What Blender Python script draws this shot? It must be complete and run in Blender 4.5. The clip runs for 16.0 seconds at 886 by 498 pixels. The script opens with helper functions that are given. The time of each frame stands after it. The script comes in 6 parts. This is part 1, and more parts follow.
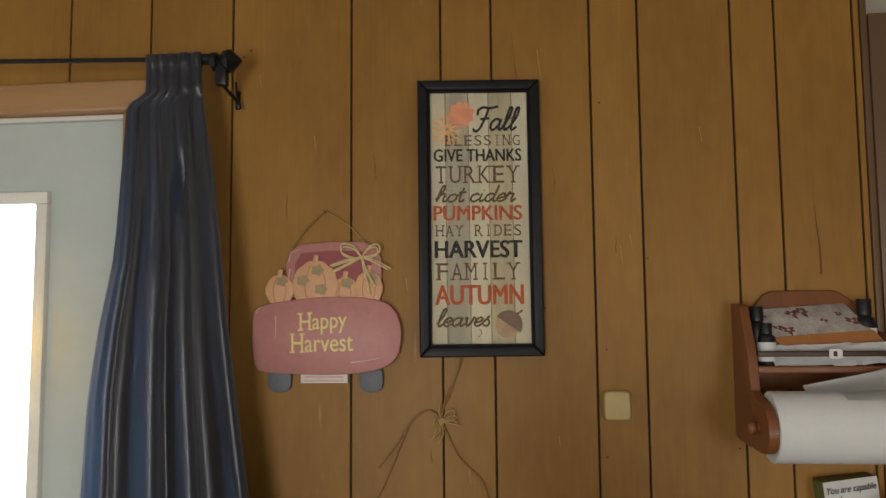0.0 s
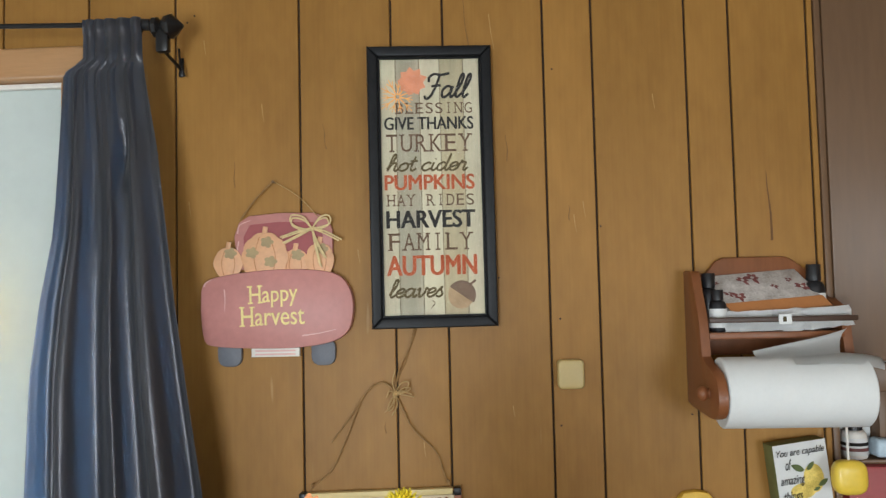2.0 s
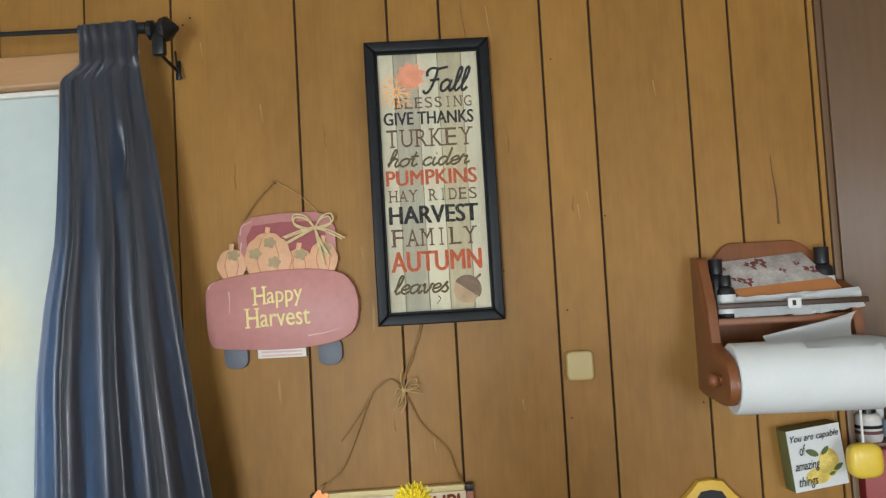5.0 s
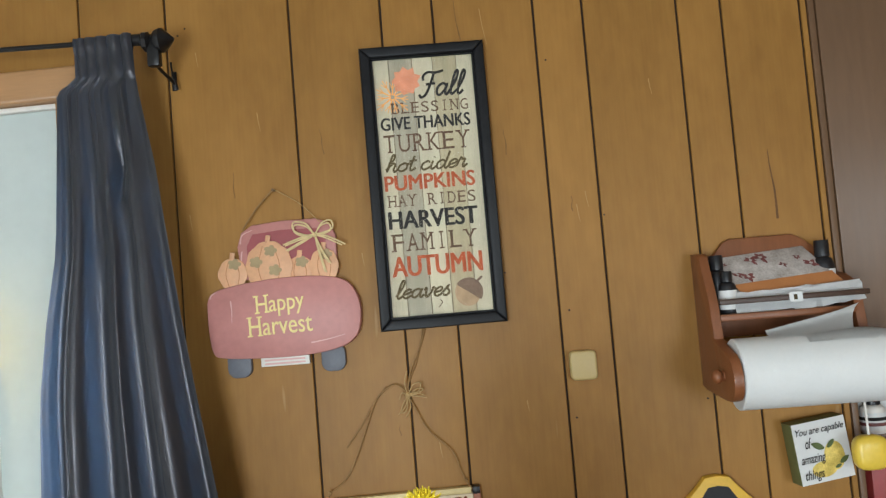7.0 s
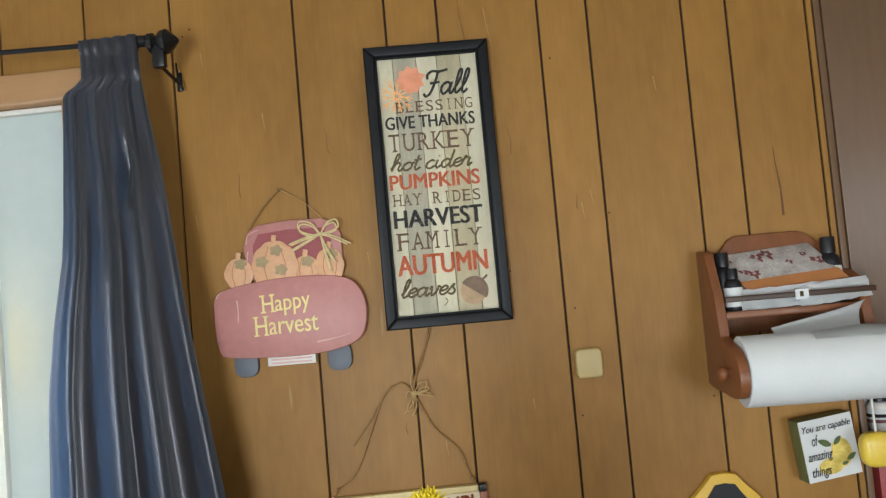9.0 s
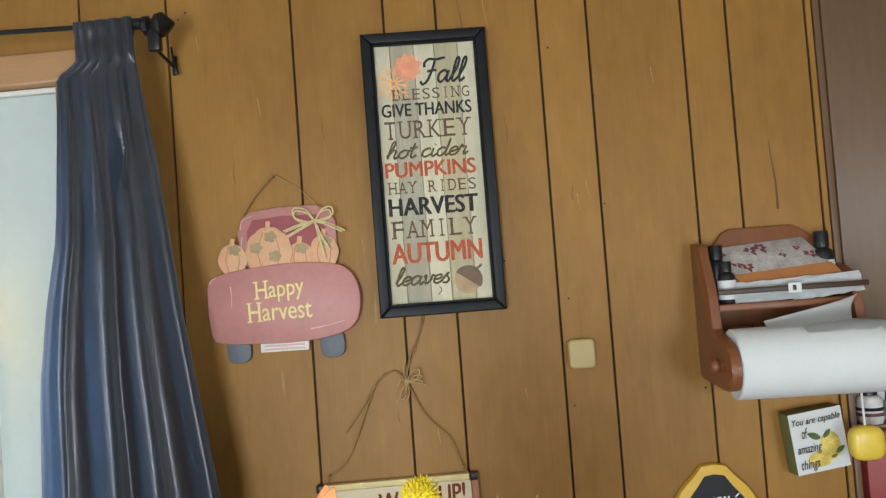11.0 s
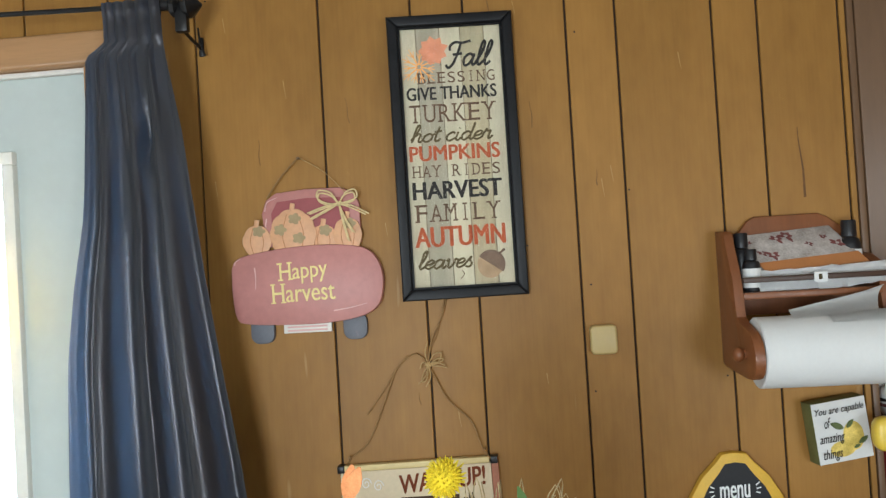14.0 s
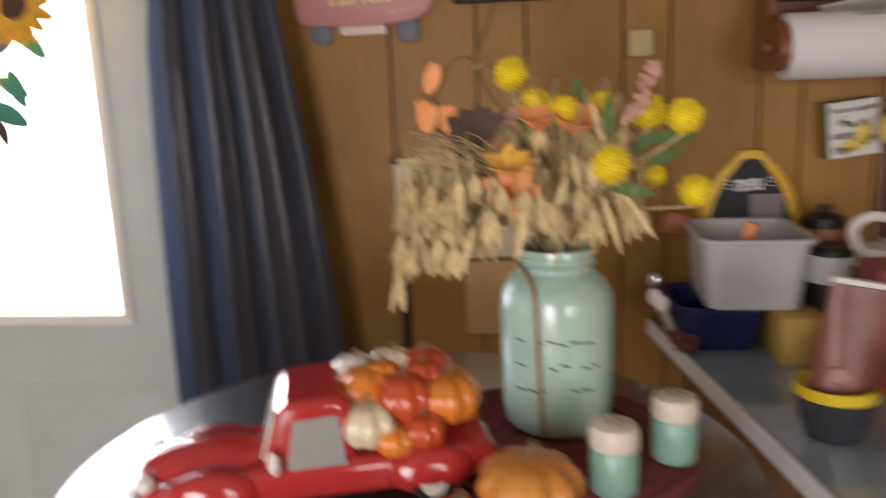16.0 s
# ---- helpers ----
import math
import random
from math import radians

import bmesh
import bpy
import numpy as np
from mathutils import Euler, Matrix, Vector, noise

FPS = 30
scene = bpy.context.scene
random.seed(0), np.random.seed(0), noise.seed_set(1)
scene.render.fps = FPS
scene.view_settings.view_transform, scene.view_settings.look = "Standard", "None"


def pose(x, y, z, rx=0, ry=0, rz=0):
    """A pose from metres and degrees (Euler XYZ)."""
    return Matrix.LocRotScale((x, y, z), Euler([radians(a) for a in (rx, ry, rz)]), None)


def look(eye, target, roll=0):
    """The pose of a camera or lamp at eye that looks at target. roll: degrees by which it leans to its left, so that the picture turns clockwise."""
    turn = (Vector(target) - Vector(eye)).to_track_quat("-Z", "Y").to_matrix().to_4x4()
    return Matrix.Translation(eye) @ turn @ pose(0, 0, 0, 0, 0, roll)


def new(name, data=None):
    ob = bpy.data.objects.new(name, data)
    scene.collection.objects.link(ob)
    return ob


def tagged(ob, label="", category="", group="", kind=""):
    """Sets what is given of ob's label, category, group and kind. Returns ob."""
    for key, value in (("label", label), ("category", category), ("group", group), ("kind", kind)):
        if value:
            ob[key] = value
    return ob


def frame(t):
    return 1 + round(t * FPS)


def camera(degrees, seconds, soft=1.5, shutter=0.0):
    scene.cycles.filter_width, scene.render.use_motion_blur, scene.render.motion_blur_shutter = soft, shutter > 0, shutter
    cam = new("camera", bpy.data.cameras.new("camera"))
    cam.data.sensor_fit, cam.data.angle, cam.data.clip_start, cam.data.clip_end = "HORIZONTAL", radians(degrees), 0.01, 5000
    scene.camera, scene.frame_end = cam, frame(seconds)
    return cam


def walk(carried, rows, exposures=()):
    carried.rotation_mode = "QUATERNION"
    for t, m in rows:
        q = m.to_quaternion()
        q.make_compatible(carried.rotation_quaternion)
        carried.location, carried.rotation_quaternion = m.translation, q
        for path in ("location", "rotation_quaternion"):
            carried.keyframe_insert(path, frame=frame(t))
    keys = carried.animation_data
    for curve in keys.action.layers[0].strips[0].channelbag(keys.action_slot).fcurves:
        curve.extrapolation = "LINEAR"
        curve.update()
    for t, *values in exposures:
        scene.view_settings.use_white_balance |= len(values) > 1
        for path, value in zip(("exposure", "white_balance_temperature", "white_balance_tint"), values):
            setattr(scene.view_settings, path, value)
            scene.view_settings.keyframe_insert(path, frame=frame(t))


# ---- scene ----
cam = camera(57.5, 16.0, soft=1.3, shutter=0.55)
EXPOSURES = [(0, -0.54, 7000, 11), (0.5, -0.06, 7300, 18), (1.0, 0.16, 6600, 12), (1.6, 0.26, 6150, 7), (3.0, 0.34, 5930, 4), (13.8, 0.34, 5930, 4), (14.5, 0.19, 6120, 6), (15.0, 0.06, 6500, 8), (15.5, -0.12, 7200, 15), (16.0, -0.33, 7000, 23)]
PATH = [
    (0, (0.213, -1.566, 1.628), (0.009, 0.416, 1.807), -0.5),
    (0.5, (0.222, -1.554, 1.634), (0.036, 0.432, 1.775), 0.0),
    (1, (0.216, -1.557, 1.632), (0.057, 0.43, 1.783), -1.3),
    (1.5, (0.234, -1.554, 1.635), (0.074, 0.437, 1.74), -1.4),
    (2, (0.239, -1.541, 1.626), (0.115, 0.452, 1.734), -1.3),
    (2.5, (0.239, -1.531, 1.629), (0.14, 0.465, 1.709), -1.1),
    (3, (0.233, -1.538, 1.623), (0.146, 0.457, 1.737), -1.4),
    (3.5, (0.242, -1.536, 1.614), (0.146, 0.457, 1.742), -1.8),
    (4, (0.239, -1.528, 1.617), (0.126, 0.466, 1.718), -2.3),
    (6.5, (0.239, -1.534, 1.617), (0.104, 0.458, 1.737), -4.3),
    (7, (0.237, -1.532, 1.619), (0.104, 0.46, 1.733), -4.7),
    (7.5, (0.238, -1.532, 1.616), (0.09, 0.46, 1.731), -4.9),
    (8, (0.236, -1.531, 1.616), (0.087, 0.461, 1.722), -4.8),
    (8.5, (0.237, -1.531, 1.62), (0.087, 0.46, 1.726), -4.9),
    (9, (0.24, -1.534, 1.622), (0.09, 0.458, 1.73), -5.0),
    (11.5, (0.235, -1.533, 1.624), (0.104, 0.462, 1.693), -4.0),
    (12, (0.231, -1.533, 1.623), (0.102, 0.462, 1.689), -3.9),
    (12.5, (0.228, -1.536, 1.618), (0.084, 0.457, 1.693), -4.1),
    (13, (0.228, -1.534, 1.619), (0.069, 0.459, 1.673), -4.5),
    (13.5, (0.232, -1.533, 1.622), (0.066, 0.46, 1.66), -4.1),
    (14, (0.229, -1.536, 1.623), (0.045, 0.455, 1.665), -3.4),
    (14.5, (0.238, -1.542, 1.633), (0.002, 0.444, 1.666), -3.6),
    (15, (0.233, -1.55, 1.637), (-0.019, 0.434, 1.67), -3.9),
    (15.2, (0.223, -1.555, 1.621), (-0.056, 0.425, 1.624), -4.1),
    (15.4, (0.211, -1.589, 1.565), (-0.146, 0.376, 1.47), -5.4),
    (15.5, (0.201, -1.607, 1.538), (-0.103, 0.364, 1.376), -3.7),
    (15.7, (0.19, -1.655, 1.492), (-0.192, 0.29, 1.226), -5.3),
    (15.8, (0.182, -1.671, 1.469), (-0.177, 0.269, 1.141), -5.9),
    (15.9, (0.188, -1.683, 1.44), (-0.165, 0.247, 1.051), -4.2),
    (16, (0.181, -1.702, 1.427), (-0.066, 0.237, 1.001), -2.3),
]
walk(cam, [(t, look(eye, target, roll)) for t, eye, target, roll in PATH], EXPOSURES)

# ---------------------------------------------------------------- light
world = bpy.data.worlds.new("world")
scene.world = world
world.use_nodes = True
wn = world.node_tree
sky = wn.nodes.new("ShaderNodeTexSky")
sky.sky_type = "NISHITA"
sky.sun_disc = False
sky.sun_elevation, sky.sun_rotation = radians(38), radians(-25)
wn.links.new(sky.outputs["Color"], wn.nodes["Background"].inputs["Color"])
wn.nodes["Background"].inputs["Strength"].default_value = 0.1


def window_light(name, m, w, h, watts, color):
    lamp = bpy.data.lights.new(name, "AREA")
    lamp.shape, lamp.size, lamp.size_y, lamp.energy, lamp.color = "RECTANGLE", w, h, watts, color
    ob = new(name, lamp)
    ob.matrix_world = m
    return ob


DAY = (0.93, 0.97, 1.0)
window_light("door_daylight", look((-1.067, 0.095, 1.392), (-1.067, -1, 1.392)), 0.66, 1.10, 34, (0.74, 0.87, 1.0))
window_light("side_window_daylight", look((-2.16, -1.45, 1.55), (-1, -1.45, 1.50)), 1.2, 1.1, 5, DAY)
# unseen rear source, set sideways to keep the curtain's shadow small
window_light("unseen_rear_daylight", look((-0.38, -3.17, 1.20), (-0.38, -1, 1.20)), 0.70, 1.18, 44, (0.95, 0.98, 1.0))
# second rear lamp and its opening are added as fill from the right
window_light("unseen_rear_daylight", look((1.44, -3.17, 1.32), (1.44, -1, 1.32)), 0.8, 0.9, 21, (0.95, 0.98, 1.0))


# ---------------------------------------------------------------- materials
def material(name, color, rough=0.5, metal=0.0, vary=0.12, scale=8.0, stretch=(1, 1, 1), bump=0.0, bump_scale=120.0,
             coat=0.0, sheen=0.0, trans=0.0, ior=1.45, second=None, per_object=0.0, spec=0.5):
    """A surface with two scales of colour change, fine relief and uneven gloss."""
    m = bpy.data.materials.new(name)
    m.use_nodes = True
    n, l = m.node_tree.nodes, m.node_tree.links
    b = n["Principled BSDF"]
    tc = n.new("ShaderNodeTexCoord")
    mp = n.new("ShaderNodeMapping")
    mp.inputs["Scale"].default_value = stretch
    l.new(tc.outputs["Object"], mp.inputs["Vector"])
    vec = mp.outputs["Vector"]
    info = n.new("ShaderNodeObjectInfo")
    if per_object:
        add = n.new("ShaderNodeVectorMath")
        add.operation = "MULTIPLY_ADD"
        l.new(info.outputs["Random"], add.inputs[0])
        add.inputs[1].default_value = (7.3, 3.1, 5.7)
        l.new(vec, add.inputs[2])
        vec = add.outputs[0]
    big = n.new("ShaderNodeTexNoise")
    big.inputs["Scale"].default_value, big.inputs["Detail"].default_value = scale, 4
    fine = n.new("ShaderNodeTexNoise")
    fine.inputs["Scale"].default_value, fine.inputs["Detail"].default_value = scale * 9, 3
    for t in (big, fine):
        l.new(vec, t.inputs["Vector"])
    mix = n.new("ShaderNodeMix")
    mix.data_type = "FLOAT"
    mix.inputs[0].default_value = 0.35
    l.new(big.outputs["Fac"], mix.inputs[2])
    l.new(fine.outputs["Fac"], mix.inputs[3])
    ramp = n.new("ShaderNodeValToRGB")
    other = second or color
    ramp.color_ramp.elements[0].position, ramp.color_ramp.elements[1].position = 0.3, 0.7
    ramp.color_ramp.elements[0].color = (*[min(1, c * (1 - vary)) for c in color], 1)
    ramp.color_ramp.elements[1].color = (*[min(1, c * (1 + vary)) for c in other], 1)
    l.new(mix.outputs[0], ramp.inputs["Fac"])
    out = ramp.outputs["Color"]
    if per_object:
        hsv = n.new("ShaderNodeHueSaturation")
        rng = n.new("ShaderNodeMapRange")
        rng.inputs["To Min"].default_value, rng.inputs["To Max"].default_value = 1 - per_object, 1 + per_object
        l.new(info.outputs["Random"], rng.inputs["Value"])
        l.new(rng.outputs["Result"], hsv.inputs["Value"])
        l.new(out, hsv.inputs["Color"])
        out = hsv.outputs["Color"]
    l.new(out, b.inputs["Base Color"])
    rr = n.new("ShaderNodeMapRange")
    rr.inputs["To Min"].default_value, rr.inputs["To Max"].default_value = max(0.02, rough * 0.85), min(1, rough * 1.15)
    l.new(big.outputs["Fac"], rr.inputs["Value"])
    l.new(rr.outputs["Result"], b.inputs["Roughness"])
    b.inputs["Metallic"].default_value = metal
    b.inputs["IOR"].default_value = ior
    b.inputs["Coat Weight"].default_value = coat
    b.inputs["Coat Roughness"].default_value = 0.08
    b.inputs["Sheen Weight"].default_value = sheen
    b.inputs["Transmission Weight"].default_value = trans
    b.inputs["Specular IOR Level"].default_value = spec
    if bump:
        bt = n.new("ShaderNodeTexNoise")
        bt.inputs["Scale"].default_value, bt.inputs["Detail"].default_value = bump_scale, 5
        l.new(vec, bt.inputs["Vector"])
        bp = n.new("ShaderNodeBump")
        bp.inputs["Strength"].default_value, bp.inputs["Distance"].default_value = bump, 0.002
        l.new(bt.outputs["Fac"], bp.inputs["Height"])
        l.new(bp.outputs["Normal"], b.inputs["Normal"])
    return m


def panel_wood():
    """Honey-brown sheet panelling: broad tone drift, upright grain, a few pale scuffs."""
    m = material("panel_wood", (0.298, 0.146, 0.031), 0.44, vary=0.12, scale=2.4, stretch=(2.2, 2.2, 0.8), bump=0.09,
                 bump_scale=60, second=(0.342, 0.173, 0.040), per_object=0.08, spec=0.24)
    n, l = m.node_tree.nodes, m.node_tree.links
    b = n["Principled BSDF"]
    src = b.inputs["Base Color"].links[0].from_socket
    tc = n.new("ShaderNodeTexCoord")
    grain_map = n.new("ShaderNodeMapping")
    grain_map.inputs["Scale"].default_value = (90, 90, 1.6)
    l.new(tc.outputs["Object"], grain_map.inputs["Vector"])
    grain = n.new("ShaderNodeTexNoise")
    grain.inputs["Scale"].default_value, grain.inputs["Detail"].default_value = 2.0, 6
    l.new(grain_map.outputs["Vector"], grain.inputs["Vector"])
    g = n.new("ShaderNodeValToRGB")
    g.color_ramp.elements[0].position, g.color_ramp.elements[1].position = 0.36, 0.60
    g.color_ramp.elements[0].color, g.color_ramp.elements[1].color = (0.80, 0.76, 0.70, 1), (1, 1, 1, 1)
    l.new(grain.outputs["Fac"], g.inputs["Fac"])
    mul = n.new("ShaderNodeMix")
    mul.data_type, mul.blend_type = "RGBA", "MULTIPLY"
    mul.inputs[0].default_value = 0.26
    l.new(src, mul.inputs[6])
    l.new(g.outputs["Color"], mul.inputs[7])
    scuff_map = n.new("ShaderNodeMapping")
    scuff_map.inputs["Scale"].default_value = (46, 46, 5.5)
    scuff_map.inputs["Rotation"].default_value = (0, radians(4), 0)
    l.new(tc.outputs["Object"], scuff_map.inputs["Vector"])
    scuff = n.new("ShaderNodeTexNoise")
    scuff.inputs["Scale"].default_value, scuff.inputs["Detail"].default_value = 1.0, 1
    l.new(scuff_map.outputs["Vector"], scuff.inputs["Vector"])
    s = n.new("ShaderNodeMapRange")
    s.inputs["From Min"].default_value, s.inputs["From Max"].default_value = 0.735, 0.80
    s.inputs["To Max"].default_value = 0.55
    l.new(scuff.outputs["Fac"], s.inputs["Value"])
    lay = n.new("ShaderNodeMix")
    lay.data_type = "RGBA"
    l.new(s.outputs["Result"], lay.inputs[0])
    l.new(mul.outputs[2], lay.inputs[6])
    lay.inputs[7].default_value = (0.50, 0.31, 0.13, 1)
    l.new(lay.outputs[2], b.inputs["Base Color"])
    return m


def thin_cloth(m, color, share):
    """Lets part of the light through the cloth."""
    n, l = m.node_tree.nodes, m.node_tree.links
    tr = n.new("ShaderNodeBsdfTranslucent")
    tr.inputs["Color"].default_value = (*color, 1)
    mix = n.new("ShaderNodeMixShader")
    mix.inputs[0].default_value = share
    l.new(n["Principled BSDF"].outputs[0], mix.inputs[1])
    l.new(tr.outputs[0], mix.inputs[2])
    l.new(mix.outputs[0], n["Material Output"].inputs["Surface"])
    return m


def satin():
    """Navy satin: a broad grey sheen drawn out across the threads, and some light through the cloth."""
    m = material("navy_satin_cloth", (0.165, 0.158, 0.170), 0.32, metal=0.6, vary=0.05, scale=4, stretch=(2, 2, 0.7), bump=0.06,
                 bump_scale=300, sheen=0.25, spec=0.6)
    n, l = m.node_tree.nodes, m.node_tree.links
    b = n["Principled BSDF"]
    tangent = n.new("ShaderNodeTangent")
    tangent.direction_type, tangent.axis = "RADIAL", "Z"
    l.new(tangent.outputs[0], b.inputs["Tangent"])
    b.inputs["Anisotropic"].default_value = 0.45
    return thin_cloth(m, (0.10, 0.18, 0.31), 0.34)


